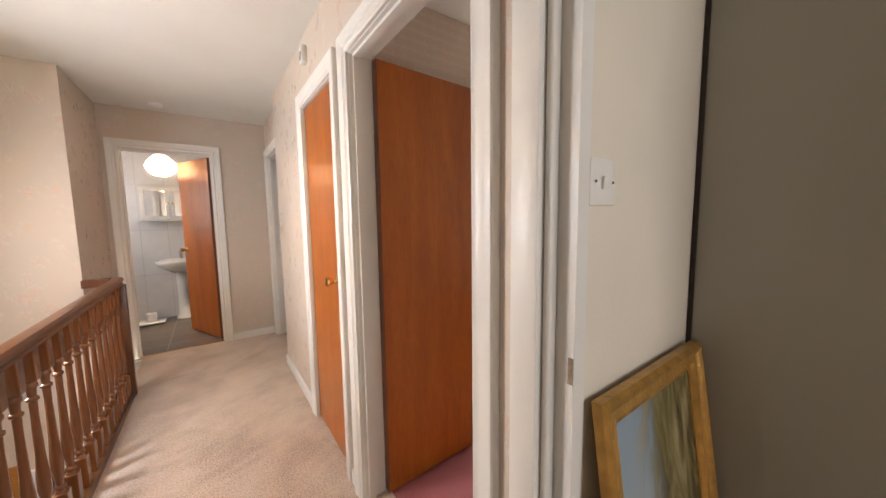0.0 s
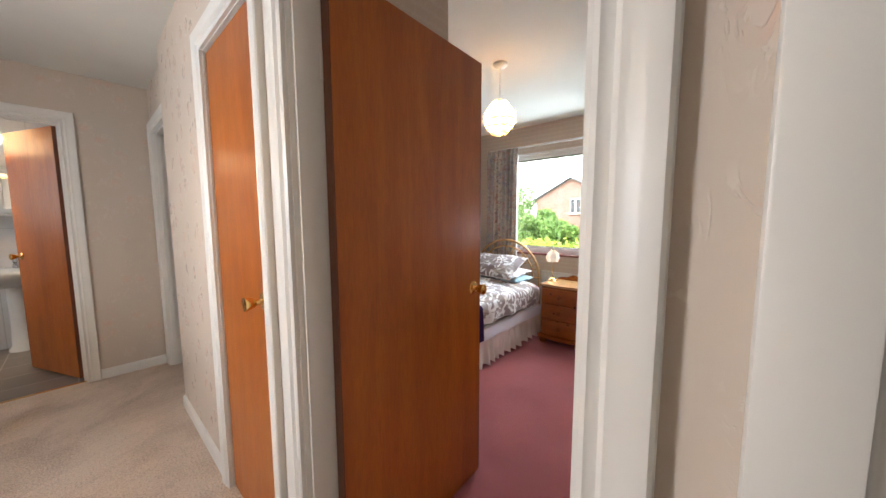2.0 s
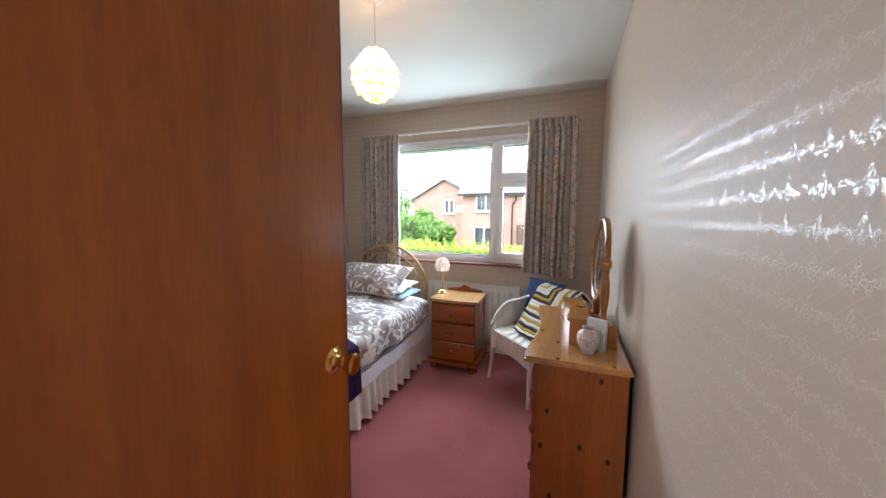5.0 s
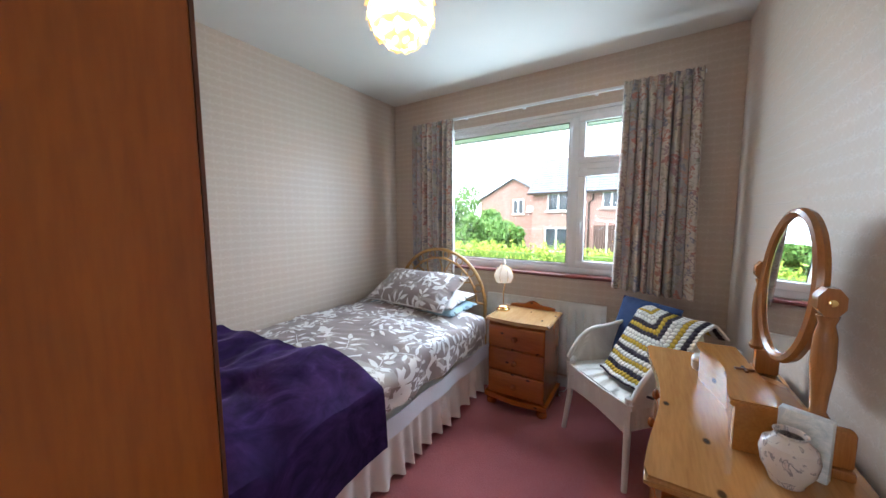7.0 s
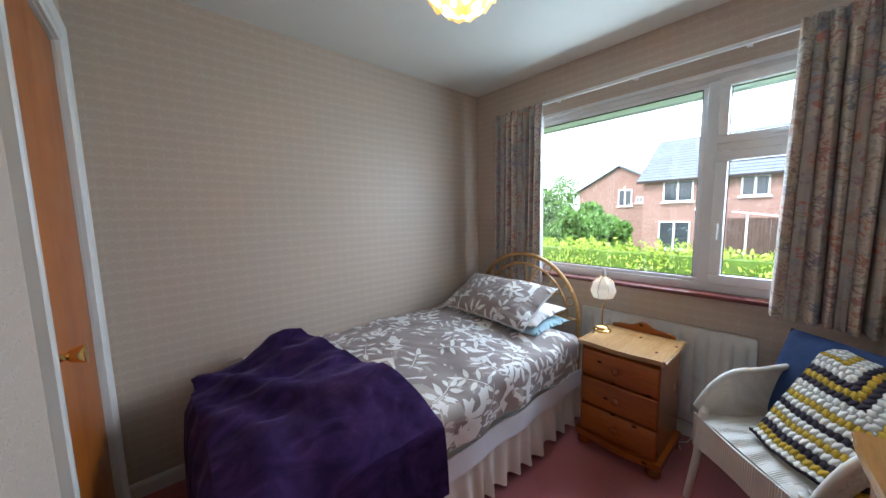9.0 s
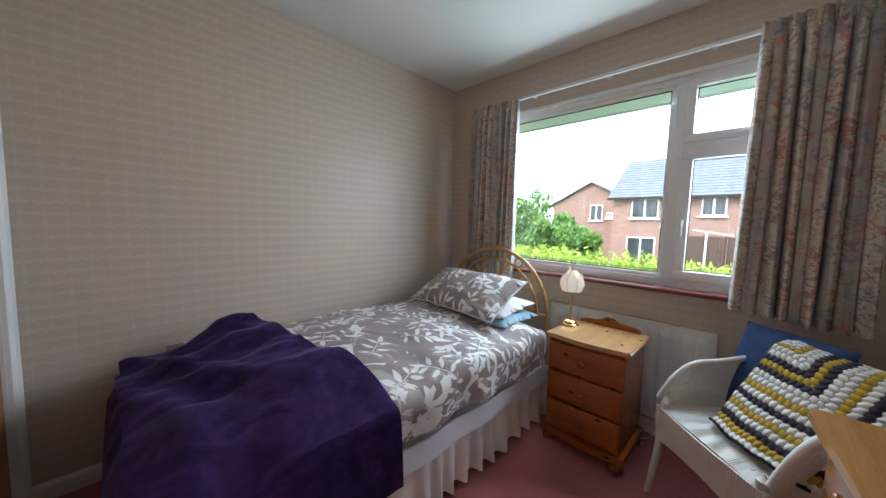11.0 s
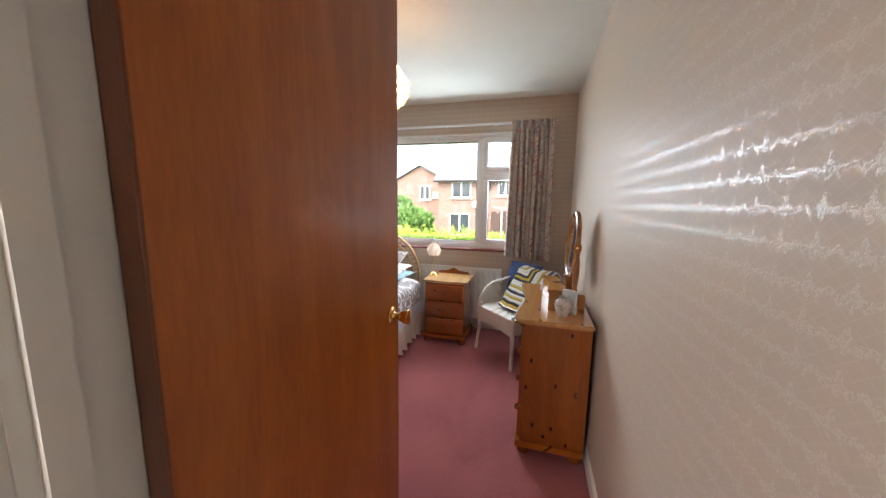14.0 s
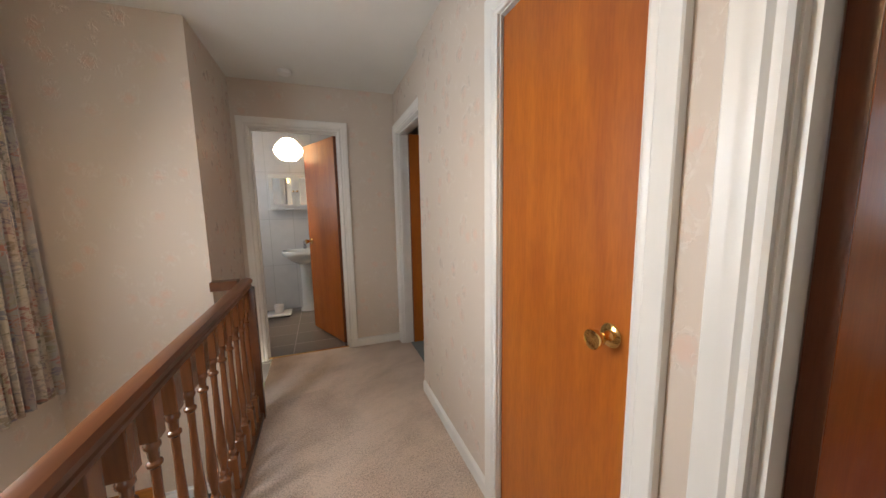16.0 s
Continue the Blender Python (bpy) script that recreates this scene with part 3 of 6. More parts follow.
structure("wall_bath_east", B((0.55, 0.65, 4.33, 5.80, 0, H)), M_BATHTILE)
structure("wall_stair_east_return", B((-0.84, -0.765, 3.42, BATHY, 0, H)), M_FLORAL)
structure("wall_stair_north", B((-1.6, -0.765, 3.345, 3.42, -2.6, H)), M_FLORAL)
bm = bmesh.new()
wall_boxes(bm, "x", -1.6, -1.5, -0.4, 3.345, -2.6, H, ((1.6, 3.12, 0.55, 2.0),))
structure("wall_stair_west", bm, M_FLORAL)
structure("wall_stair_south", B((-1.5, -0.62, -0.4, -0.3, -2.6, H)), M_FLORAL)
structure("wall_stair_under_landing", B((-0.62, -0.56, -0.3, 3.345, -2.6, -0.22)), M_PLAINWALL)
# the room the walk starts in
bm = bmesh.new()
wall_boxes(bm, "y", 0.41, 0.45, -0.62, 0.50, 0, H, ((-0.30, 0.47, 0, 1.995),))
structure("wall_start_room_landing_side", bm, M_FLORAL)
bm = bmesh.new()
wall_boxes(bm, "y", 0.355, 0.41, -1.5, 2.4, 0, H, ((-0.30, 0.53, 0, 1.995),))
structure("wall_start_room_north", bm, M_PLAINWALL)
structure("wall_start_room_south", B((-1.6, 2.5, -3.1, -3.0, 0, H)), M_PLAINWALL)
structure("wall_start_room_west", B((-1.6, -1.5, -3.0, -0.4, 0, H)), M_PLAINWALL)
structure("wall_start_room_east", B((2.4, 2.5, -3.0, 0.41, 0, H)), M_PLAINWALL)
# the third room, seen through its door
structure("wall_third_room", B((2.4, 2.5, 3.235, 5.0, 0, H), (0.65, 2.4, 4.9, 5.0, 0, H)), M_PLAINWALL)

structure("floor_landing", B((-0.62, 0.62, 0.39, BATHY + 0.03, -0.22, 0.0)), M_CARPET)
structure("floor_bedroom", B((0.622, WX, 0.48, 3.235, -0.22, 0.0)), M_PINKCARPET)
structure("floor_start_room", B((-1.6, 2.5, -3.1, 0.388, -0.22, 0.0)), M_CARPET)
structure("floor_bath", B((-1.7, 0.65, 4.237, 5.9, -0.22, 0.0)), M_BATHFLOOR)
structure("floor_third_room", B((0.622, 2.5, 3.237, 5.0, -0.22, -0.002)), plain("green_grey_carpet", (0.22, 0.25, 0.24), 0.95, 0.1, 40))
structure("floor_downstairs", B((-1.6, 0.6, -0.4, 3.42, -2.7, -2.6)), M_CARPET)
structure("ceiling", B((-1.7, 4.0, -3.1, 5.9, H, H + 0.12)), M_CEIL)
structure("trim_threshold", B((-0.652, 0.046, 4.228, 4.244, 0.0, 0.006)), M_BRASS, "brass strip between carpet and tiled bathroom floor")


def skirting(x0, y0, x1, y1, side):
    """A moulded skirting board along an axis-aligned wall face; side: the way it stands proud."""
    bm = bmesh.new()
    prof = ((0, 0), (0.014, 0), (0.014, 0.062), (0.010, 0.070), (0.004, 0.076), (0, 0.078))
    dx, dy = side
    a = [bm.verts.new((x0 + dx * p, y0 + dy * p, q)) for p, q in prof]
    b = [bm.verts.new((x1 + dx * p, y1 + dy * p, q)) for p, q in prof]
    n = len(prof)
    for i in range(n):
        bm.faces.new((a[i], a[(i + 1) % n], b[(i + 1) % n], b[i]))
    bm.faces.new(a)
    bm.faces.new(list(reversed(b)))
    structure("baseboard", bm, M_GLOSSPAINT)


skirting(LX, 2.275, LX, 3.235, (-1, 0))
skirting(LX, 1.466, LX, 1.528, (-1, 0))
skirting(0.125, BATHY, 0.55, BATHY, (0, -1))
skirting(BX, SY, WX, SY, (0, 1))
skirting(1.25, NY, WX, NY, (0, -1))
skirting(WX, SY, WX, NY, (-1, 0))
skirting(BX, 1.47, 1.25, 1.47, (0, -1))
skirting(1.25, 1.47, 1.25, 2.21, (1, 0))
skirting(-0.765, 3.42, -0.765, BATHY - 0.02, (1, 0))

# ---- doors ----
ARCH = ((0, 0), (0, 0.012), (0.008, 0.016), (0.016, 0.012), (0.022, 0.012), (0.030, 0.020), (0.050, 0.020), (0.060, 0.024), (0.074, 0.024), (0.078, 0.020), (0.078, 0))


def architrave(parent, w, h, y, out, name="architrave"):
    """Three mitred mouldings round an opening w by h in the plane y, standing proud by the sign of out."""
    for side in (0, 1, 2):
        bm = bmesh.new()
        rows = []
        for u, v in ARCH:
            yy = y + out * v
            if side == 0:
                rows.append(((-u, yy, 0), (-u, yy, h + u)))
            elif side == 1:
                rows.append(((w + u, yy, 0), (w + u, yy, h + u)))
            else:
                rows.append(((-u, yy, h + u), (w + u, yy, h + u)))
        vs = [(bm.verts.new(a), bm.verts.new(b)) for a, b in rows]
        n = len(vs)
        for i in range(n):
            j = (i + 1) % n
            bm.faces.new((vs[i][0], vs[j][0], vs[j][1], vs[i][1]))
        bm.faces.new([a for a, _ in vs])
        bm.faces.new([b for _, b in reversed(vs)])
        part(name, bm, M_GLOSSPAINT, parent)


def knob(parent, x, z, y, out):
    """A round brass knob on a rose."""
    m = pose(x, y, z, 90 if out < 0 else -90)
    k = bmesh.new()
    lathe(k, ((0.029, 0), (0.031, 0.003), (0.028, 0.006), (0.014, 0.008), (0.010, 0.016), (0.010, 0.026), (0.016, 0.032), (0.021, 0.046), (0.025, 0.058), (0.024, 0.062), (0.012, 0.064)), 24, m)
    part("door_knob", k, M_BRASS, parent, "polished brass door knob on a round rose")


def door_unit(name, x, y, rz, w, depth, h=1.98, hinge="left", angle=0.0, near=True, far=True, label="", knob_z=0.98, leaf=True, near_leaf=False):
    """A door in its frame. Local x runs along the opening, y into the wall."""
    top = new(name)
    top.matrix_world = pose(x, y, 0, 0, 0, rz)
    tagged(top, label, "", "", "structure")
    hh = h + 0.012
    for a, b in ((0.0, 0.004), (w - 0.004, w)):
        part("jamb", B((a, b, 0, depth, 0, hh)), M_GLOSSPAINT, top)
    part("head_jamb", B((0.004, w - 0.004, 0, depth, hh - 0.004, hh)), M_GLOSSPAINT, top)
    sy = depth - 0.052 if not near_leaf else 0.052
    s0, s1 = (sy - 0.012, sy) if not near_leaf else (sy - 0.01, sy + 0.002)
    part("door_stop", B((0.004, 0.016, s0 - 0.02, s1, 0, hh - 0.004), (w - 0.016, w - 0.004, s0 - 0.02, s1, 0, hh - 0.004), (0.016, w - 0.016, s0 - 0.02, s1, hh - 0.016, hh - 0.004)), M_GLOSSPAINT, top)
    if near:
        architrave(top, w, hh, 0, -1)
    if far:
        architrave(top, w, hh, depth, 1)
    if leaf:
        lw, t = w - 0.012, 0.036
        hx = 0.006 if hinge == "left" else w - 0.006
        hy = depth if not near_leaf else 0.046
        m = pose(hx, hy, 0, 0, 0, angle if hinge == "left" else -angle)
        d = new("door")
        d.parent = top
        d.matrix_local = m
        s = 1 if hinge == "left" else -1
        xs = sorted((0.0, s * lw))
        bm = bmesh.new()
        soft_box(bm, xs[0] + 0.0045, xs[1] - 0.0045, -t, 0, 0.012, h, 0.0012, 1)
        part("leaf_panel", bm, M_DOOR, d, "flat varnished orange-brown veneer panel")
        part("lipping", B((xs[0], xs[0] + 0.004, -t + 0.0005, -0.0005, 0.012, h), (xs[1] - 0.004, xs[1], -t + 0.0005, -0.0005, 0.012, h)), M_DOOR_EDGE, d, "dark wooden edge strip")
        kx = s * (lw - 0.062)
        knob(d, kx, knob_z, -t, -1)
        knob(d, kx, knob_z, 0, 1)
        for z in (0.22, 1.72):
            hb = bmesh.new()
            lathe(hb, ((0.006, -0.04), (0.006, 0.04)), 10, pose(s * -0.002, 0.004, z))
            part("hinge", hb, M_PLASTIC, d, "painted butt hinge")
    return top


door_unit("door_1", LX, 1.386, -90, 0.782, 0.10, angle=92.3, far=False, knob_z=0.96, label="flat orange-brown veneered bedroom door standing wide open")
door_unit("door_2", LX, 2.195, -90, 0.587, 0.05, angle=0, far=False, label="narrow orange-brown veneered cupboard door, closed", knob_z=1.0, near_leaf=True)
door_unit("door_3", -0.652, BATHY, 0, 0.698, 0.125, hinge="right", angle=66, label="orange-brown veneered bathroom door standing open")
door_unit("door_4", 0.55, 4.10, -90, 0.74, 0.10, angle=86, label="orange-brown veneered door at the end of the landing, open")
door_unit("door_5", 1.25, 2.29, 90, 0.68, 0.10, hinge="right", angle=0, far=False, label="orange-brown veneered built-in wardrobe door, closed", near_leaf=True)
d6 = new("door_6")
tagged(d6, "white painted door frame of the room by the landing", "", "", "structure")
bm = bmesh.new()
soft_box(bm, 0.463, 0.4995, 0.398, 0.462, 0, 1.995, 0.004, 2)
part("lining", bm, M_GLOSSPAINT, d6)
bm = bmesh.new()
soft_box(bm, 0.478, 0.505, 0.383, 0.3975, 0, 1.995, 0.006, 3)
part("door_stop", bm, M_GLOSSPAINT, d6)
part("rebate", B((0.505, 0.540, 0.347, 0.397, 0, 1.995)), M_GLOSSPAINT, d6)
part("lining", B((-0.30, -0.27, 0.35, 0.462, 0, 1.995)), M_GLOSSPAINT, d6)
part("head_lining", B((-0.27, 0.463, 0.36, 0.462, 1.965, 1.995)), M_GLOSSPAINT, d6)
bm = bmesh.new()
soft_box(bm, -0.37, 0.4995, 0.4505, 0.470, 1.9955, 2.07, 0.006, 2)
part("architrave", bm, M_GLOSSPAINT, d6)
bm = bmesh.new()
soft_box(bm, -0.37, -0.301, 0.4505, 0.470, 0, 1.9945, 0.006, 2)
part("architrave", bm, M_GLOSSPAINT, d6)
part("strike_plate", B((0.5035, 0.5048, 0.349, 0.358, 1.01, 1.06)), M_CHROME, d6, "small metal strike plate")

# ---- window ----
win = new("window_1")
tagged(win, "white plastic double-glazed window with a top light", "", "", "structure")
FX0, FX1 = 3.745, 3.784


def frame_bars(bm, y0, y1, z0, z1, w, x0, x1, r=0.004):
    """Four bars round a rectangle, inside it."""
    for q in ((y0, y1, z0, z0 + w), (y0, y1, z1 - w, z1), (y0, y0 + w, z0 + w, z1 - w), (y1 - w, y1, z0 + w, z1 - w)):
        soft_box(bm, x0, x1, q[0], q[1], q[2], q[3], r, 2)


bm = bmesh.new()
frame_bars(bm, 0.90, 2.66, 0.872, 2.043, 0.048, FX0, FX1)
soft_box(bm, FX0, FX1, 1.462, 1.516, 0.92, 1.995, 0.003)
soft_box(bm, FX0, FX1, 0.948, 1.462, 1.625, 1.675, 0.003)
part("window_frame", bm, M_UPVC, win)
bm = bmesh.new()
frame_bars(bm, 1.516, 2.612, 0.92, 1.995, 0.022, FX0 + 0.010, FX1 - 0.004, 0.003)
part("glazing_bead", bm, M_UPVC, win)
bm = bmesh.new()
frame_bars(bm, 0.942, 1.466, 0.918, 1.628, 0.052, FX0 - 0.012, FX1 - 0.006, 0.006)
sash = part("opening_sash", bm, M_UPVC, win)
bm = bmesh.new()
frame_bars(bm, 0.942, 1.466, 1.668, 2.0, 0.044, FX0 - 0.012, FX1 - 0.006, 0.006)
part("top_light_sash", bm, M_UPVC, win)
bm = bmesh.new()
soft_box(bm, FX0 - 0.022, FX0 - 0.010, 1.430, 1.452, 1.20, 1.26, 0.003)
soft_box(bm, FX0 - 0.040, FX0 - 0.022, 1.434, 1.448, 1.16, 1.25, 0.005)
part("window_handle", bm, M_UPVC, sash)
bm = bmesh.new()
soft_box(bm, FX0 - 0.030, FX0 - 0.010, 1.14, 1.26, 1.683, 1.697, 0.003)
part("top_handle", bm, M_UPVC, win)
for y0, y1, z0, z1 in ((1.538, 2.59, 0.942, 1.973), (0.992, 1.416, 0.968, 1.578), (0.984, 1.424, 1.710, 1.958)):
    p = part("pane", B((3.773, 3.776, y0, y1, z0, z1)), M_GLASS, win)
    p.visible_shadow = False
    bm = bmesh.new()
    frame_bars(bm, y0 - 0.002, y1 + 0.002, z0 - 0.002, z1 + 0.002, 0.008, 3.768, 3.7725, 0.0008)
    part("gasket", bm, M_DARK, win, "thin black rubber gasket")
bm = bmesh.new()
soft_box(bm, 3.655, 3.76, 0.86, 2.70, 0.848, 0.871, 0.005)
part("window_sill", bm, M_SILL, win, "dark red-brown painted window sill")
part("reveal", B((3.7205, 3.745, 0.9005, 2.6595, 2.025, 2.0445)), M_UPVC, win)
# roof edge over the window
structure("trim_soffit", B((3.90, 4.20, -0.5, 4.5, 2.05, 2.08), (4.20, 4.22, -0.5, 4.5, 2.035, 2.22)), plain("pale_green_soffit", (0.42, 0.50, 0.42), 0.6, 0.05, 3), "pale green boarded soffit outside the window")

# curtain track and curtains


def curtain(name, y0, y1, z0, z1, x, folds, label, seed, flare=0.0):
    top = thing(name, label, "curtain", x, (y0 + y1) / 2, z1, group="curtains at the bedroom window")
    rnd = random.Random(seed)
    ph = [rnd.uniform(0, 6.28) for _ in range(6)]
    w, hgt = y1 - y0, z1 - z0

    def f(u, v):
        d = 1 - v
        tight = max(0.0, 1 - d * hgt / 0.10)
        a = 0.030 * (1 - 0.5 * tight)
        s = u * folds * 2 * math.pi + 0.5 * math.sin(3.1 * u * 6.28 + ph[0]) + 0.25 * d * math.sin(5 * u + ph[1])
        xx = a * math.sin(s) + 0.010 * math.sin(2.3 * s + ph[2]) * (0.4 + d)
        yy = (u - 0.5) * w * (1 + flare * d) + 0.010 * math.cos(s) + 0.012 * d * math.sin(1.7 * u * 6.28 + ph[3])
        if tight > 0:
            xx = 0.012 * math.sin(u * folds * 4 * math.pi) + 0.012 * math.sin(s) * (1 - tight)
        lift = 0.008 * math.sin(s + 1.0) * d + 0.012 * math.sin(4 * u + ph[4]) * d
        return (xx, yy, -d * hgt + lift), (u * w * 2.1, v * hgt)

    bm = bmesh.new()
    sheet(bm, folds * 16, 26, f, 0.0015)
    part("drape", bm, M_CURTAIN, top)
    bm = bmesh.new()

    def g(u, v):
        p, q = f(u, 1 - 0.9 * v * 0.07 / hgt - 0.012)
        return (p[0] - 0.004 - 0.004 * abs(math.sin(v * 9.4)), p[1], p[2] + 0.002), q

    sheet(bm, folds * 12, 6, g, 0.001)
    part("heading_tape", bm, M_CURTAIN, top, "tightly gathered curtain heading")
    return top


curtain("curtain", 0.79, 1.180, 0.815, 2.12, 3.60, 9, "short gathered faded floral curtain, hanging behind the white armchair", 3, 0.06)
curtain("curtain", 2.43, 2.85, 0.80, 2.110, 3.62, 8, "short gathered curtain with faded floral print, hanging behind the bedhead", 5, 0.03)
bm = bmesh.new()
soft_box(bm, 3.655, 3.675, 0.78, 2.87, 2.105, 2.125, 0.004)
track = single("curtain_track", bm, M_UPVC, "thin white plastic curtain track above the window", "curtain track")
for y in (0.85, 1.35, 1.85, 2.35, 2.8):
    part("bracket", B((3.675, WX - 0.001, y, y + 0.02, 2.108, 2.122)), M_UPVC, track)

# ---- bedroom things ----


def bun_foot(parent, x, y, r=0.036, h=0.055):
    bm = bmesh.new()
    lathe(bm, ((r * 0.55, 0), (r * 0.9, h * 0.12), (r, h * 0.42), (r * 0.85, h * 0.75), (r * 0.5, h * 0.88), (r * 0.62, h)), 16, pose(x, y, 0))
    part("foot", bm, M_PINE_Z, parent)


def wood_knob(parent, x, y, z, face, r=0.016):
    """face: degrees about z that the knob points, 0 being -y."""
    bm = bmesh.new()
    lathe(bm, ((r * 0.5, 0), (r * 0.45, 0.008), (r * 0.95, 0.015), (r, 0.022), (r * 0.7, 0.028), (r * 0.2, 0.030)), 14, pose(x, y, z, 90, 0, 0) if face == 0 else pose(x, y, z, -90, 0, 0))
    part("knob", bm, M_PINE_Z, parent)


def serpentine(x0, x1, back, front, amp, n=24, waves=1.0):
    """Outline of a top with a waved front edge; front is at larger y."""
    pts = [(x0, back)]
    for i in range(n + 1):
        t = i / n
        pts.append((x0 + (x1 - x0) * t, front + amp * math.cos(2 * math.pi * waves * t) - amp))
    pts.append((x1, back))
    return pts


def bedside_cabinet():
    w, d, h = 0.41, 0.37, 0.615
    c = thing("bedside_cabinet", "orange varnished pine bedside cabinet with three drawers and bun feet", "bedside cabinet", 3.205, 1.720, 0, -90)
    bm = bmesh.new()
    box(bm, -w / 2 + 0.015, w / 2 - 0.015, 0.014, d, 0.085, h - 0.022)
    part("body", bm, M_PINE_Z, c)
    bm = bmesh.new()
    prism(bm, [(-w / 2 - 0.008, d), (w / 2 + 0.008, d), *[(w / 2 + 0.008 - (w + 0.016) * i / 20, -0.014 - 0.010 * math.cos(2 * math.pi * (i / 20 - 0.5))) for i in range(21)]], 0.055, 0.088)
    part("plinth", bm, M_PINE_X, c)
    bm = bmesh.new()
    prism(bm, [(-w / 2 - 0.008, d + 0.004), (w / 2 + 0.008, d + 0.004), *[(w / 2 + 0.008 - (w + 0.016) * i / 20, -0.012 - 0.010 * math.cos(2 * math.pi * (i / 20 - 0.5))) for i in range(21)]], h - 0.022, h)
    bmesh.ops.bevel(bm, geom=[e for e in bm.edges if abs(e.verts[0].co.z - e.verts[1].co.z) < 1e-4], offset=0.005, segments=2, affect="EDGES")
    part("top", bm, M_PINE_Y, c, "pine top with a waved front edge, coloured pale as if in glare")
    bm = bmesh.new()
    n = 28
    out = [(-0.165, h), (0.165, h)]
    for i in range(n + 1):
        t = 1 - 2 * i / n
        out.append((0.165 * t, h + 0.020 + 0.032 * math.exp(-(t / 0.42) ** 2) + 0.004 * math.cos(9 * t)))
    prism(bm, [(x, z) for x, z in out], d - 0.016, d, pose(0, 0, 0, 90) @ Matrix.Diagonal((1, 1, -1, 1)))
    part("gallery", bm, M_PINE_X, c, "low shaped back board")
    zs = (0.097, 0.259, 0.421)
    for z in zs:
        bm = bmesh.new()
        soft_box(bm, -w / 2 + 0.016, w / 2 - 0.016, -0.004, 0.013, z, z + 0.152, 0.009, 3)
        dr = part("drawer", bm, M_PINE_X, c, "knotty pine drawer front")
        wood_knob(dr, 0, -0.004, z + 0.076, 0, 0.019)
    for x in (-w / 2 + 0.03, w / 2 - 0.03):
        for y in (0.03, d - 0.03):
            bun_foot(c, x, y)
    return c


bedside_cabinet()


def bedside_lamp():
    z0 = 0.615
    t = thing("bedside_lamp", "small brass lamp with faceted white glass shade on bedside cabinet", "table lamp", 3.42, 1.892, z0)
    bm = bmesh.new()
    lathe(bm, ((0.048, 0), (0.050, 0.006), (0.046, 0.012), (0.034, 0.016), (0.036, 0.022), (0.028, 0.030), (0.010, 0.034)), 24)
    part("base", bm, M_BRASS, t)
    bm = bmesh.new()
    tube(bm, [(0, 0, 0.032), (0, 0, 0.12), (0.004, -0.010, 0.20), (0.004, -0.022, 0.26), (0, -0.014, 0.325), (0, 0.006, 0.345), (0, 0.02, 0.335)], 0.0045, 8)
    part("stem", bm, M_BRASS, t)
    bm = bmesh.new()
    lathe(bm, ((0.010, 0.332), (0.034, 0.318), (0.062, 0.290), (0.074, 0.250), (0.056, 0.206), (0.052, 0.206)), 8, cap=False)
    sh = part("shade", bm, M_GLASSSHADE, t, "faceted white glass shade with brass seams")
    bm = bmesh.new()
    for i in range(8):
        a = 2 * math.pi * i / 8
        tube(bm, [(r * 1.01 * math.cos(a), r * 1.01 * math.sin(a), z) for r, z in ((0.010, 0.332), (0.034, 0.318), (0.062, 0.290), (0.074, 0.250), (0.056, 0.206))], 0.0014, 5)
    part("seam", bm, M_BRASS, sh)
    bm = bmesh.new()
    lathe(bm, ((0.010, 0.330), (0.014, 0.345), (0.010, 0.362), (0.006, 0.376), (0.001, 0.382)), 10)
    part("finial", bm, M_CERAMIC, t)


bedside_lamp()


plug = thing("plug_socket", "white wall socket with a plug and trailing flex by the radiator", "socket", WX, 1.50, 0.16, 90)
bm = bmesh.new()
soft_box(bm, -0.073, 0.073, 0.0005, 0.010, -0.043, 0.043, 0.003)
part("socket_plate", bm, M_PLASTIC, plug)
bm = bmesh.new()
soft_box(bm, -0.055, -0.010, 0.010, 0.040, -0.025, 0.025, 0.006)
part("plug", bm, M_PLASTIC, plug)
bm = bmesh.new()
tube(bm, [(-0.033, 0.036, -0.026), (-0.03, 0.05, -0.13), (-0.01, 0.08, -0.155), (0.03, 0.12, -0.156), (0.00, 0.17, -0.156)], 0.003, 7)
part("flex", bm, M_PLASTIC, plug)


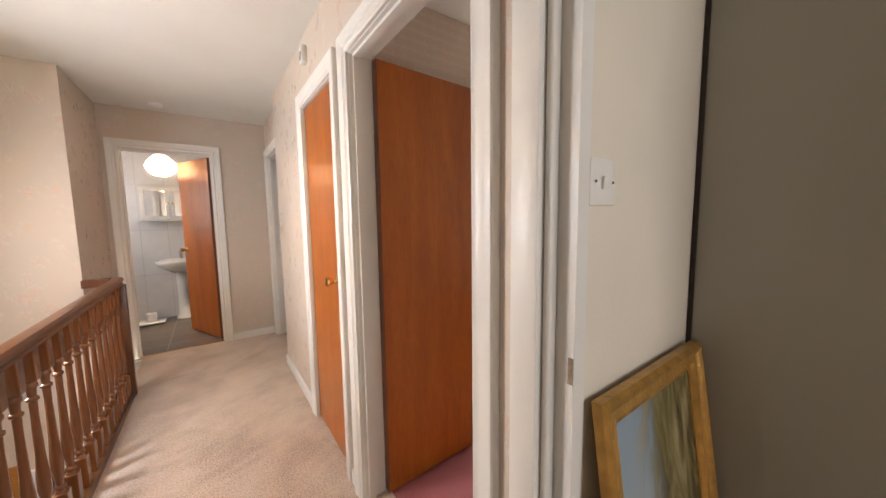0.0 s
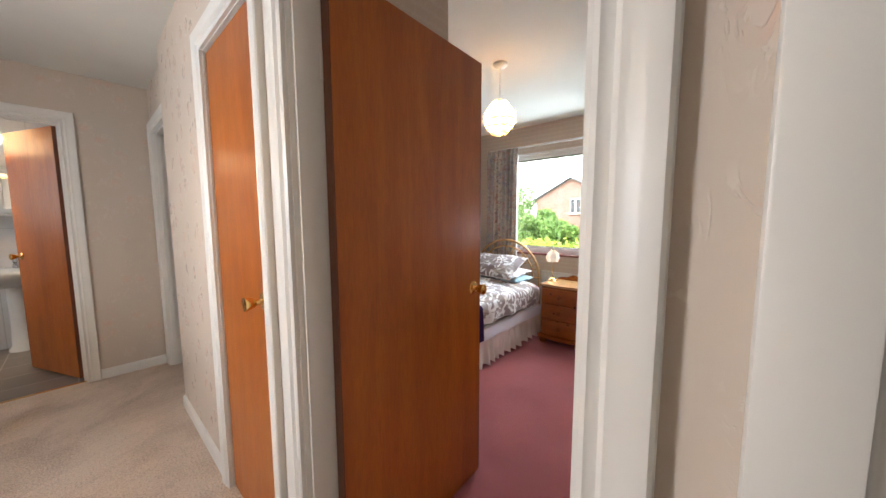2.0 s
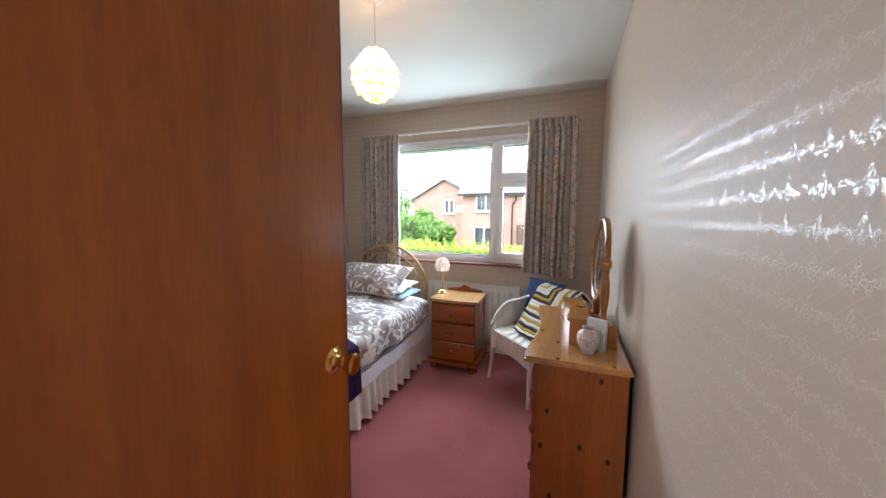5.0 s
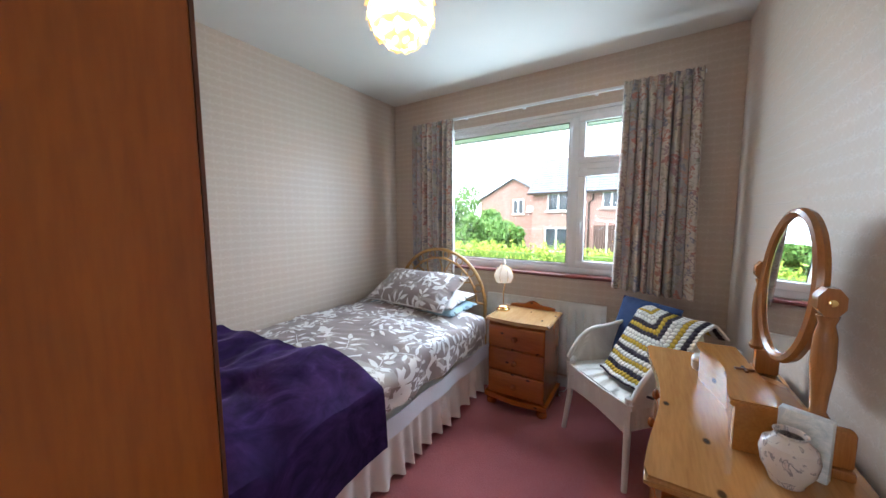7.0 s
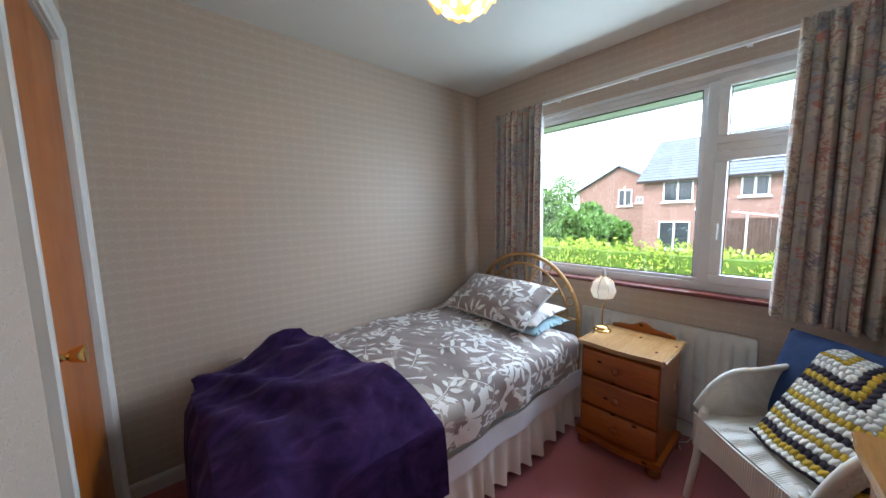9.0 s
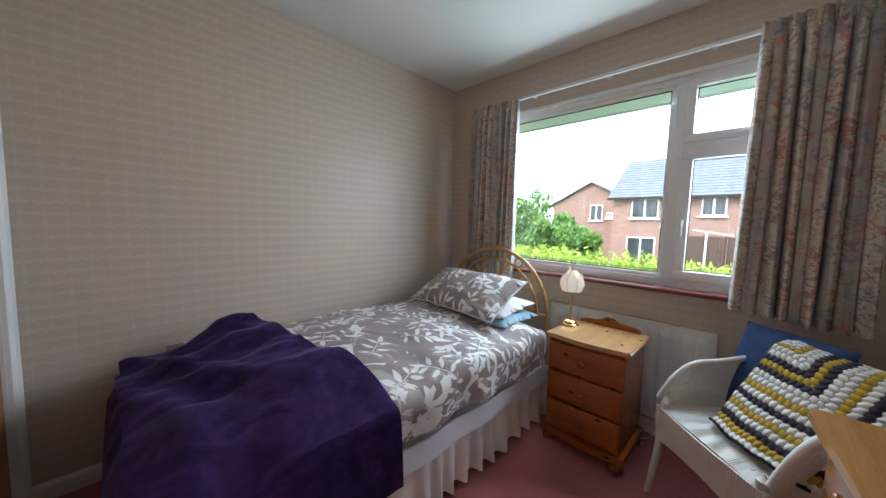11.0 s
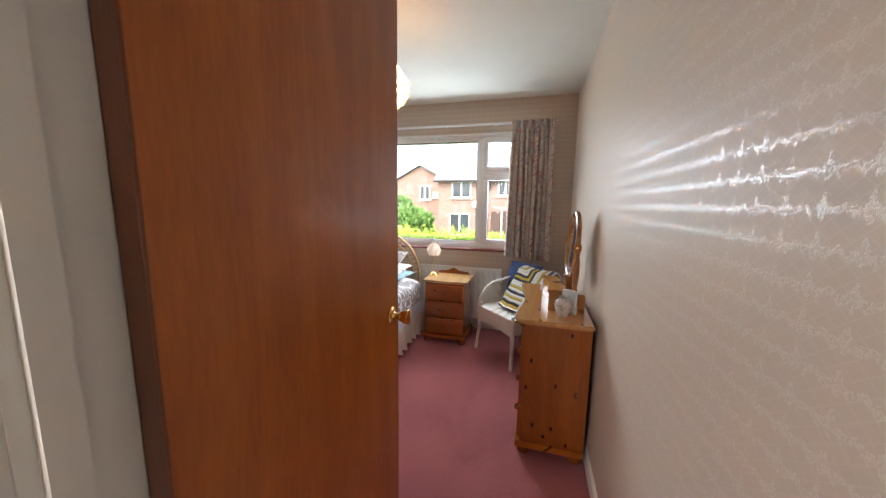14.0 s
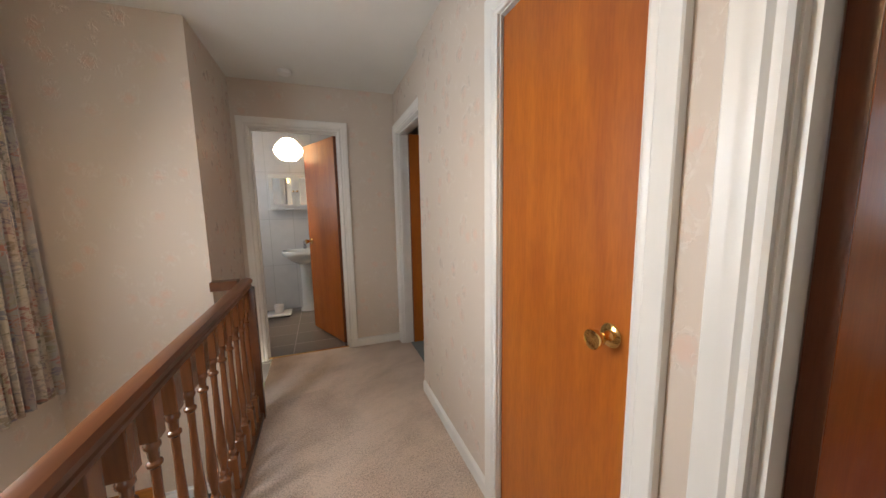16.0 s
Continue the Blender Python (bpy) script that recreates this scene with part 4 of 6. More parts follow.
def bed():
    x0, x1, y0, y1 = 1.62, 3.50, 2.045, 3.02
    b = thing("bed", "single divan bed made up with a frilled cream valance", "bed", x0, (y0 + y1) / 2, 0)
    w = (y1 - y0) / 2
    L = x1 - x0
    bm = bmesh.new()
    soft_box(bm, 0, L, -w + 0.02, w - 0.02, 0.05, 0.33, 0.02, 2)
    part("divan_base", bm, M_CREAMLINEN, b)
    bm = bmesh.new()
    soft_box(bm, 0, L, -w + 0.005, w - 0.005, 0.335, 0.525, 0.05, 4)
    part("mattress", bm, M_LINEN, b)
    for x in (0.15, L - 0.15):
        for y in (-w + 0.12, w - 0.12):
            bm = bmesh.new()
            lathe(bm, ((0.02, 0), (0.025, 0.05)), 12, pose(x, y, 0))
            part("castor", bm, M_DARK, b)

    # valance: a flat band, then a gathered frill
    def path(s):
        total = 2 * L + 2 * w
        d = s * total
        if d < L:
            return Vector((L - d, -w, 0)), Vector((0, -1, 0))
        d -= L
        if d < 2 * w:
            return Vector((0, -w + d, 0)), Vector((-1, 0, 0))
        d -= 2 * w
        return Vector((d, w, 0)), Vector((0, 1, 0))

    def frill(u, v):
        p, n = path(u * 0.9999)
        d = 1 - v
        s = u * 92 + 0.6 * math.sin(u * 31) + 0.25 * math.sin(u * 87)
        a = 0.003 + 0.016 * d
        off = 0.022 + a * (1 + math.sin(s * 2 * math.pi * 0.5)) + 0.008 * d * math.sin(u * 60)
        z = 0.255 - d * (0.232 + 0.010 * math.sin(s * 3.14 + 0.6))
        q = p + n * off
        return (q.x, q.y, z), (u * 6, v * 0.3)

    bm = bmesh.new()
    sheet(bm, 560, 7, frill, 0.001)
    part("valance_frill", bm, M_CREAMLINEN, b, "gathered cream cotton frill down to the carpet")

    def band(u, v):
        p, n = path(u * 0.9999)
        q = p + n * (0.046 - 0.010 * v + 0.004 * math.sin(u * 90))
        return (q.x, q.y, 0.245 + 0.095 * v + 0.003 * math.sin(u * 70)), (u * 6, v * 0.1)

    bm = bmesh.new()
    sheet(bm, 200, 4, band, 0.002)
    part("valance_band", bm, M_BLUEWHITE, b, "smooth bluish-white band along the top of the valance")
    # cane headboard
    hb = new("headboard")
    hb.parent = b
    hb.matrix_local = pose(L + 0.035, -0.005, 0)
    tagged(hb, "arched honey-coloured cane headboard with fan-shaped scrolls")
    rad, zc = 0.435, 0.585
    n = 36

    def arc(r, a0=0.0, a1=math.pi, c=(0.0, 0.0), k=n):
        return [(0, c[0] - r * math.cos(a0 + (a1 - a0) * i / k), zc + c[1] + r * math.sin(a0 + (a1 - a0) * i / k)) for i in range(k + 1)]

    bm = bmesh.new()
    tube(bm, [(0, -rad, 0.06), (0, -rad, 0.35), *arc(rad), (0, rad, 0.35), (0, rad, 0.06)], 0.014, 10)
    part("outer_hoop", bm, M_CANE, hb)
    bm = bmesh.new()
    tube(bm, arc(rad - 0.075), 0.009, 8)
    part("inner_hoop", bm, M_CANE, hb)
    bm = bmesh.new()
    tube(bm, [(0, -rad, 0.60), (0, rad, 0.60)], 0.010, 8)
    part("cross_bar", bm, M_CANE, hb)
    bm = bmesh.new()
    tube(bm, arc(0.13), 0.008, 8)
    part("small_hoop", bm, M_CANE, hb)
    for i in range(9):
        a = math.pi * (i + 0.5) / 9
        c, s = math.cos(a), math.sin(a)
        bm = bmesh.new()
        pts = []
        for k in range(15):
            t = k / 14
            r = 0.13 + (rad - 0.075 - 0.13) * t
            sw = 0.030 * math.sin(math.pi * t) * (1 if i % 2 else -1)
            pts.append((0, -r * c + sw * s, zc + r * s + sw * c))
        tube(bm, pts, 0.006, 6)
        part("spoke", bm, M_CANE, hb)
    for i in range(8):
        a = math.pi * (i + 1) / 9
        bm = bmesh.new()
        cx, cz = -(rad - 0.037) * math.cos(a), (rad - 0.037) * math.sin(a)
        tube(bm, [(0, cx + 0.03 * math.cos(q), zc + cz + 0.03 * math.sin(q)) for q in [2 * math.pi * k / 14 for k in range(14)]], 0.005, 6, closed=True)
        part("ring", bm, M_CANE, hb)
    for s in (-1, 1):
        for z in (0.40, 0.48, 0.60):
            bm = bmesh.new()
            lathe(bm, ((0.016, -0.012), (0.018, 0), (0.016, 0.012)), 10, pose(0, s * rad, z))
            part("binding", bm, M_CANE, hb)
    return b


bed()


def cloth_noise(x, y, z=0.0):
    return noise.noise(Vector((x, y, z)))


def duvet():
    """Duvet on the bed, turned down over the near side."""
    top = thing("duvet", "rumpled taupe duvet with a white leaf print on the bed", "duvet", 2.5, 2.53, 0.56)
    x0, x1 = -0.82, 0.80
    ya, yb = -0.50, 0.52

    def f(u, v):
        x = x0 + (x1 - x0) * u
        d = v * 1.45 - 0.235      # across, from the near hem
        skew = 0.03 * math.sin(3 * x)
        wob = 0.020 * cloth_noise(x * 3.0, d * 3.0) + 0.014 * cloth_noise(x * 8, d * 8, 3) + 0.010 * abs(cloth_noise(x * 14 + d * 9, d * 6, 5))
        puff = 0.045 * math.sin(math.pi * min(1, max(0, d / 1.0))) ** 0.7 if 0 < d < 1.0 else 0
        r = 0.07
        if d < 0:
            dd = -d
            y = ya - 0.045 + 0.014 * math.sin(14 * x + 2 * math.sin(3 * x)) * min(1, dd / 0.25)
            z = 0.035 - dd * 0.80 - 0.02
            if dd < 0.08:
                a = dd / 0.08 * 0.5 * math.pi
                y = ya - 0.045 * math.sin(a)
                z = 0.035 - 0.065 * (1 - math.cos(a)) - 0.012
        elif d > 1.0:
            y = yb + 0.02 + min(0.05, (d - 1.0))
            z = 0.035 - (d - 1.0) * 0.9
        else:
            y = ya + (yb - ya) * d
            ff = min(1.0, max(0.0, (x + 0.80) / 0.45))
            z = -0.010 + 0.030 * ff + puff * (0.35 + 0.65 * ff)
        if u > 0.93:
            z -= 0.02 * (u - 0.93) / 0.07
        pil = 0.03 * max(0, (x - 0.45)) if 0 < d < 1 else 0
        wob *= 0.35 + 0.65 * min(1.0, max(0.0, (x + 0.75) / 0.5))
        return (x + 0.02 * cloth_noise(d * 4, 7.7), y + 0.3 * wob, z + wob + pil), (x + 3.0, d + 2.0)

    bm = bmesh.new()
    sheet(bm, 120, 100, f, 0.012)
    part("duvet_cover", bm, M_LEAFPRINT, top)


duvet()


def pillow(name, x, y, z, lx, ly, h, mat, label, rz=0, ry=0, rx=0, seed=1, piping=None):
    top = thing(name, label, "pillow", x, y, z, rz, "", rx, ry)
    bm = bmesh.new()
    for s in (1, -1):
        def f(u, v, s=s):
            a, b = 2 * u - 1, 2 * v - 1
            e = (1 - abs(a) ** 3.2) * (1 - abs(b) ** 3.2)
            e = max(0.0, e) ** 0.55
            kx = 1 - 0.07 * (1 - abs(b)) * abs(a) ** 3
            wr = 0.010 * cloth_noise(a * 3 + seed, b * 3, s) * (1 - 0.3 * e)
            px, py = a * lx / 2 * (1 - 0.05 * (1 - b * b)), b * ly / 2 * (1 - 0.05 * (1 - a * a))
            return (px, py * kx / kx, s * (h / 2 * e) + wr), (px + seed * 1.7, py + seed + (0.6 if s < 0 else 0))
        sheet(bm, 30, 24, f)
    bmesh.ops.remove_doubles(bm, verts=list(bm.verts), dist=0.0005)
    part("pillowcase", bm, mat, top)
    if piping:
        bm = bmesh.new()
        pts = []
        for i in range(60):
            t = i / 60 * 4
            s, q = int(t), t - int(t)
            c = [(-1 + 2 * q, -1), (1, -1 + 2 * q), (1 - 2 * q, 1), (-1, 1 - 2 * q)][s]
            pts.append((c[0] * lx / 2 * (1 - 0.05 * (1 - c[1] ** 2)), c[1] * ly / 2 * (1 - 0.05 * (1 - c[0] ** 2)), 0.01 * cloth_noise(c[0] * 3 + seed, c[1] * 3, 1)))
        tube(bm, pts, 0.005, 6, closed=True)
        part("piping", bm, piping, top)
    return top


pillow("pillow", 3.26, 2.50, 0.615, 0.40, 0.78, 0.11, M_BLUELINEN, "pale blue pillow at the bottom of the stack on the bed", seed=2)
pillow("pillow", 3.26, 2.52, 0.675, 0.40, 0.77, 0.10, M_LINEN, "white pillow in the middle of the stack on the bed", rz=2, ry=-4, seed=3)
pillow("pillow", 3.20, 2.53, 0.745, 0.39, 0.76, 0.15, M_LEAFPRINT, "taupe leaf-printed pillow leaning on top of the stack", rz=-4, ry=-30, rx=0, seed=4, piping=M_LINEN)


def fleece_throw():
    top = thing("throw", "deep purple fleece throw draped over the foot of the bed", "throw", 1.60, 2.53, 0.645)

    def f(u, v):
        # u: from the far hem on the duvet to the hem at the foot; v: across, near side to wall
        w = (v - 0.5) * 2
        a = 0.60 + 0.02 * math.sin(5 * v)      # length on top
        s = u * (a + 0.55)
        ridge = abs(math.sin(7.5 * (s - 0.35 * w) + 2.2 * cloth_noise(s * 2, w * 2, 9))) ** 3
        fold = 0.015 * ridge + 0.006 * cloth_noise(s * 14, w * 11, 2) + 0.016 * cloth_noise(s * 4, w * 3.2, 5) + 0.005 * math.sin(13 * w + 5 * s + 2 * w * w)
        y = -0.555 + 1.06 * v
        if s < a:
            hem = 0.44 + 0.12 * min(1.0, (1 - v) / 0.7) + 0.07 * max(0.0, 0.3 - v) / 0.3
            x = hem - s * (hem + 0.08) / a
            z = 0.012 - 0.075 * (s / a) ** 1.4 + fold * 1.4
        else:
            q = s - a
            x = -0.050 - 0.045 * min(1, q / 0.12) - 0.03 * q + 0.016 * math.sin(20 * w) * min(1, q / 0.3)
            z = -0.070 - q * 0.88
        if v < 0.30:
            q = (0.30 - v) / 0.30
            drop = q ** 2.2 * 0.36
            y = -0.237 - 0.368 * min(1.0, q * 2.0) + 0.012 * math.sin(11 * s) * q
            if s < a:
                z -= drop
            else:
                z = max(z - drop * 0.35, -0.56)
            x -= 0.03 * q if s < a else 0
        if v > 0.80:
            z -= 0.07 * ((v - 0.80) / 0.20) ** 2 * min(1.0, max(0.0, s / a - 0.15))
        if v > 0.80 and u < 0.2:
            k = (v - 0.80) / 0.20 * (0.2 - u) / 0.2
            z += 0.022 * k
            x -= 0.03 * k
        return (x, y, z), (s, v)

    bm = bmesh.new()
    sheet(bm, 64, 72, f, 0.006)
    part("fleece", bm, M_THROW, top)


fleece_throw()


def dressing_chest():
    x0, x1, back, front, h = 1.985, 2.735, 0.628, 0.962, 0.765
    c = thing("chest_of_drawers", "knotty orange pine chest of drawers with a waved front edge", "chest of drawers", x0, back, 0)
    L, d = x1 - x0, front - back
    bm = bmesh.new()
    prism(bm, serpentine(0.0, L, 0, d - 0.016, 0.016), 0.085, h - 0.024)
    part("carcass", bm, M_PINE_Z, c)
    bm = bmesh.new()
    prism(bm, serpentine(-0.032, L + 0.030, -0.006, d + 0.036, 0.018), h - 0.024, h)
    bmesh.ops.bevel(bm, geom=[e for e in bm.edges if abs(e.verts[0].co.z - e.verts[1].co.z) < 1e-4], offset=0.008, segments=3, affect="EDGES")
    part("top", bm, M_PINE_TOP, c, "pine top with a waved and rounded front edge, coloured pale as if in glare")
    bm = bmesh.new()
    prism(bm, serpentine(-0.014, L + 0.014, 0, d + 0.008, 0.016), 0.055, 0.088)
    part("plinth", bm, M_PINE_X, c)
    z = 0.096
    for hgt, split in ((0.185, False), (0.170, False), (0.150, False), (0.125, True)):
        cols = ((0.016, L / 2 - 0.006), (L / 2 + 0.006, L - 0.016)) if split else ((0.016, L - 0.016),)
        for a, b in cols:
            bm = bmesh.new()
            out = []
            for i in range(17):
                x = a + (b - a) * i / 16
                out.append((x, d - 0.016 + 0.016 * math.cos(2 * math.pi * x / L) - 0.016))
            pts = out + [(x, y + 0.018) for x, y in reversed(out)]
            prism(bm, pts, z, z + hgt - 0.010)
            dr = part("drawer", bm, M_PINE_X, c, "knotty pine drawer front")
            ks = ((a + b) / 2,) if split else (a + 0.12, b - 0.12)
            for x in ks:
                y = d + 0.002 + 0.016 * math.cos(2 * math.pi * x / L) - 0.016
                wood_knob(dr, x, y, z + hgt / 2, 180, 0.018)
        z += hgt
    for x in (0.035, L - 0.035):
        for y in (0.035, d - 0.035):
            bun_foot(c, x, y, 0.034, 0.056)


dressing_chest()


def swing_mirror():
    t = thing("dressing_table_mirror", "oval swing mirror on turned wooden posts standing on the pine chest", "mirror", 2.392, 0.705, 0.765)
    bm = bmesh.new()
    soft_box(bm, -0.25, 0.25, -0.055, 0.055, 0.0, 0.022, 0.006)
    part("base_board", bm, M_MIRRORFRAME, t)
    for s in (-1, 1):
        bm = bmesh.new()
        soft_box(bm, s * 0.226 - 0.015, s * 0.226 + 0.015, -0.055, 0.004, 0.020, 0.098, 0.008)
        part("foot_block", bm, M_MIRRORFRAME, t)
        bm = bmesh.new()
        lathe(bm, ((0.015, 0.098), (0.020, 0.11), (0.012, 0.125), (0.014, 0.16), (0.019, 0.22), (0.017, 0.28), (0.012, 0.305), (0.017, 0.322)), 16, pose(s * 0.226, 0, 0))
        part("post", bm, M_MIRRORFRAME, t)
        bm = bmesh.new()
        prism(bm, [(0.024 * math.cos(a) * 0.9, 0.024 * math.sin(a) * 1.3) for a in [math.pi / 8 + k * math.pi / 4 for k in range(8)]], -0.014, 0.014, pose(s * 0.226, 0, 0.350) @ pose(0, 0, 0, 0, 90, 0) @ pose(0, 0, 0, 0, 0, 90))
        bl = part("pivot_block", bm, M_MIRRORFRAME, t)
        bm = bmesh.new()
        lathe(bm, ((0.007, 0), (0.007, 0.003), (0.003, 0.005)), 12, pose(s * 0.240, 0, 0.350, 0, 90 * s, 0))
        part("pivot_screw", bm, M_BRASS, bl)
    tilt = pose(0, 0, 0.342, 3, 0, 4.6)
    m = new("mirror_oval")
    m.parent = t
    m.matrix_local = tilt
    bm = bmesh.new()
    a, b, n = 0.131, 0.178, 48
    prof = ((0.0, -0.012), (0.022, -0.012), (0.026, 0.0), (0.022, 0.010), (0.012, 0.014), (0.002, 0.008))
    rings = []
    for i in range(n):
        q = 2 * math.pi * i / n
        rings.append([bm.verts.new(((a + u - 0.004) * math.cos(q), v, (b + u - 0.004) * math.sin(q))) for u, v in prof])
    for i in range(n):
        r0, r1 = rings[i], rings[(i + 1) % n]
        for k in range(len(prof)):
            j = (k + 1) % len(prof)
            bm.faces.new((r0[k], r0[j], r1[j], r1[k]))
    part("mirror_frame", bm, M_MIRRORFRAME, m)
    bm = bmesh.new()
    prism(bm, [(a * math.cos(2 * math.pi * i / n), b * math.sin(2 * math.pi * i / n)) for i in range(n)], -0.003, 0.001, pose(0, 0, 0, 90))
    part("mirror_glass", bm, M_MIRROR, m, "silvered oval mirror glass")


swing_mirror()


def trinket_box():
    t = thing("trinket_box", "low pine box with a waved lid on top of the chest", "box", 2.15, 0.748, 0.765, 3.5)
    L, d = 0.385, 0.085
    bm = bmesh.new()
    prism(bm, serpentine(0.004, L - 0.004, 0.0, d, 0.014), 0.0, 0.100)
    part("body", bm, M_PINE_BOX, t)
    bm = bmesh.new()
    prism(bm, serpentine(-0.002, L + 0.002, -0.004, d + 0.010, 0.014), 0.101, 0.117)
    bmesh.ops.bevel(bm, geom=[e for e in bm.edges if abs(e.verts[0].co.z - e.verts[1].co.z) < 1e-4], offset=0.004, segments=2, affect="EDGES")
    part("lid", bm, M_PINE_BOX, t)
    bm = bmesh.new()
    tube(bm, [(L * 0.5, 0.005, 0.119), (L * 0.5, 0.045, 0.119)], 0.004, 6)
    tube(bm, [(L * 0.5 - 0.018, 0.024, 0.119), (L * 0.5 + 0.018, 0.024, 0.119)], 0.004, 6)
    part("cross_ornament", bm, M_SPINDLE, t)


trinket_box()
bm = bmesh.new()
lathe(bm, ((0.030, 0), (0.034, 0.004), (0.036, 0.012), (0.052, 0.040), (0.057, 0.068), (0.052, 0.090), (0.034, 0.104), (0.030, 0.110), (0.034, 0.118), (0.030, 0.117), (0.026, 0.108), (0.046, 0.088), (0.050, 0.068), (0.030, 0.016)), 28, cap=False)
mv = Nodes("painted_china")
vm = mv.noise(mv.obj(), 26, 4, 0.6, 1.2)
M_VASE = mv.done(mv.ramp(vm, (0.46, (0.60, 0.52, 0.47)), (0.54, (0.62, 0.54, 0.49)), (0.57, (0.22, 0.20, 0.22)), (0.62, (0.60, 0.50, 0.45)), (0.75, (0.52, 0.30, 0.26))), 0.12)
vase = thing("vase", "small cream china vase with faint painted flowers on the pine chest", "vase", 2.083, 0.763, 0.765)
part("vase_body", bm, M_VASE, vase).scale = (0.76, 0.76, 0.88)
bm = bmesh.new()
soft_box(bm, -0.038, 0.038, -0.012, 0.012, 0, 0.125, 0.003)
mp = Nodes("marbled_card")
M_CARD = mp.done(mp.ramp(mp.noise(mp.obj(), 22, 5, 0.7, 2.0), (0.35, (0.50, 0.55, 0.55)), (0.6, (0.76, 0.76, 0.74))), 0.3)
card = thing("gift_box", "pale marbled upright box behind the china vase", "box", 2.138, 0.728, 0.765, 62)
part("carton", bm, M_CARD, card)
fig = thing("figurine", "small white china figurine at the end of the chest", "ornament", 2.60, 0.75, 0.765)
bm = bmesh.new()
lathe(bm, ((0.020, 0), (0.022, 0.006), (0.012, 0.012), (0.020, 0.03), (0.016, 0.05), (0.008, 0.062), (0.012, 0.072), (0.010, 0.082), (0.002, 0.088)), 14)
part("figure_body", bm, M_CERAMIC, fig)
jar = thing("trinket_pot", "small pink and white china pot on the chest", "pot", 2.60, 0.84, 0.765)
bm = bmesh.new()
lathe(bm, ((0.026, 0), (0.030, 0.01), (0.030, 0.035), (0.026, 0.04)), 18)
part("pot_body", bm, M_VASE, jar)
bm = bmesh.new()
lathe(bm, ((0.029, 0.0405), (0.024, 0.048), (0.006, 0.052), (0.008, 0.058), (0.003, 0.062)), 18)
part("lid", bm, M_CERAMIC, jar)


def loom_chair():
    c = thing("armchair", "white painted woven cane armchair with splayed legs", "armchair", 3.040, 1.230, 0, 225)
    W, D, sz = 0.49, 0.47, 0.42
    for sx in (-1, 1):
        bm = bmesh.new()
        tube(bm, [(sx * 0.245, 0.0, 0.0), (sx * 0.225, 0.02, 0.22), (sx * 0.215, 0.03, 0.44), (sx * 0.222, 0.040, 0.455)], [0.013, 0.016, 0.017, 0.013], 10)
        part("front_leg", bm, M_LOOM, c)
        bm = bmesh.new()
        tube(bm, [(sx * 0.21, 0.50, 0.0), (sx * 0.19, 0.46, 0.22), (sx * 0.19, 0.45, 0.44)], [0.013, 0.016, 0.017], 10)
        part("back_leg", bm, M_LOOM, c)

    def shell(a):
        """The plan of arms and back: a in 0..1 from one arm's front, round the back, to the other's."""
        t = (a - 0.5) * 2
        q = abs(t)
        if q > 0.62:
            k = (1 - q) / 0.38
            return Vector((math.copysign(0.225, t), 0.04 + 0.26 * k, 0))
        ang = t / 0.62 * math.pi / 2
        return Vector((0.225 * math.sin(ang), 0.30 + 0.215 * math.cos(ang), 0))

    def top_z(a):
        q = abs(a - 0.5) * 2
        return 0.615 + 0.105 * (0.5 + 0.5 * math.cos(math.pi * min(1, q / 0.75))) - 0.17 * max(0, (q - 0.72) / 0.28) ** 2.4

    def wall(u, v):
        p = shell(u)
        z = 0.40 + (top_z(u) - 0.40) * v
        out = 1 + 0.10 * v
        w = 0.0018 * math.sin(v * (top_z(u) - 0.40) * 900) + 0.0010 * math.sin(u * 900)
        c0 = Vector((0, 0.25, 0))
        d = (p - c0)
        q = c0 + d * out + d.normalized() * w
        return (q.x, q.y, z), (u, v)

    bm = bmesh.new()
    sheet(bm, 120, 60, wall, 0.012)
    part("woven_back", bm, M_LOOM, c, "woven white arms and back in one curve")
    bm = bmesh.new()
    rim = []
    for i in range(61):
        a = i / 60
        p = shell(a)
        c0 = Vector((0, 0.25, 0))
        q = c0 + (p - c0) * 1.10
        rim.append((q.x, q.y, top_z(a)))
    tube(bm, rim, 0.013, 10)
    part("plaited_rim", bm, M_LOOM, c)

    def seat(u, v):
        x = (u - 0.5) * W * (1 - 0.12 * v)
        y = 0.015 + v * D
        e = 1 - (2 * u - 1) ** 4
        w = 0.0014 * math.sin(x * 800)
        return (x, y, sz - 0.004 + 0.022 * e * (1 - (2 * v - 1) ** 4) + w), (u, v)

    bm = bmesh.new()
    sheet(bm, 130, 12, seat, 0.02)
    part("woven_seat", bm, M_LOOM, c)

    def apron(u, v):
        x = (u - 0.5) * W
        y = 0.012 - 0.012 * math.sin(math.pi * u)
        w = 0.0022 * math.sin(x * 620)
        z = 0.415 - (1 - v) * (0.15 - 0.03 * math.sin(math.pi * u))
        return (x, y + w, z), (u, v)

    bm = bmesh.new()
    sheet(bm, 150, 8, apron, 0.008)
    part("woven_apron", bm, M_LOOM, c)
    for sx in (-1, 1):
        def side(u, v, sx=sx):
            y = 0.02 + u * 0.42
            return (sx * (0.232 - 0.02 * u) + 0.002 * math.sin(y * 620), y, 0.415 - (1 - v) * 0.13), (u, v)
        bm = bmesh.new()
        sheet(bm, 100, 6, side, 0.008)
        part("side_apron", bm, M_LOOM, c)


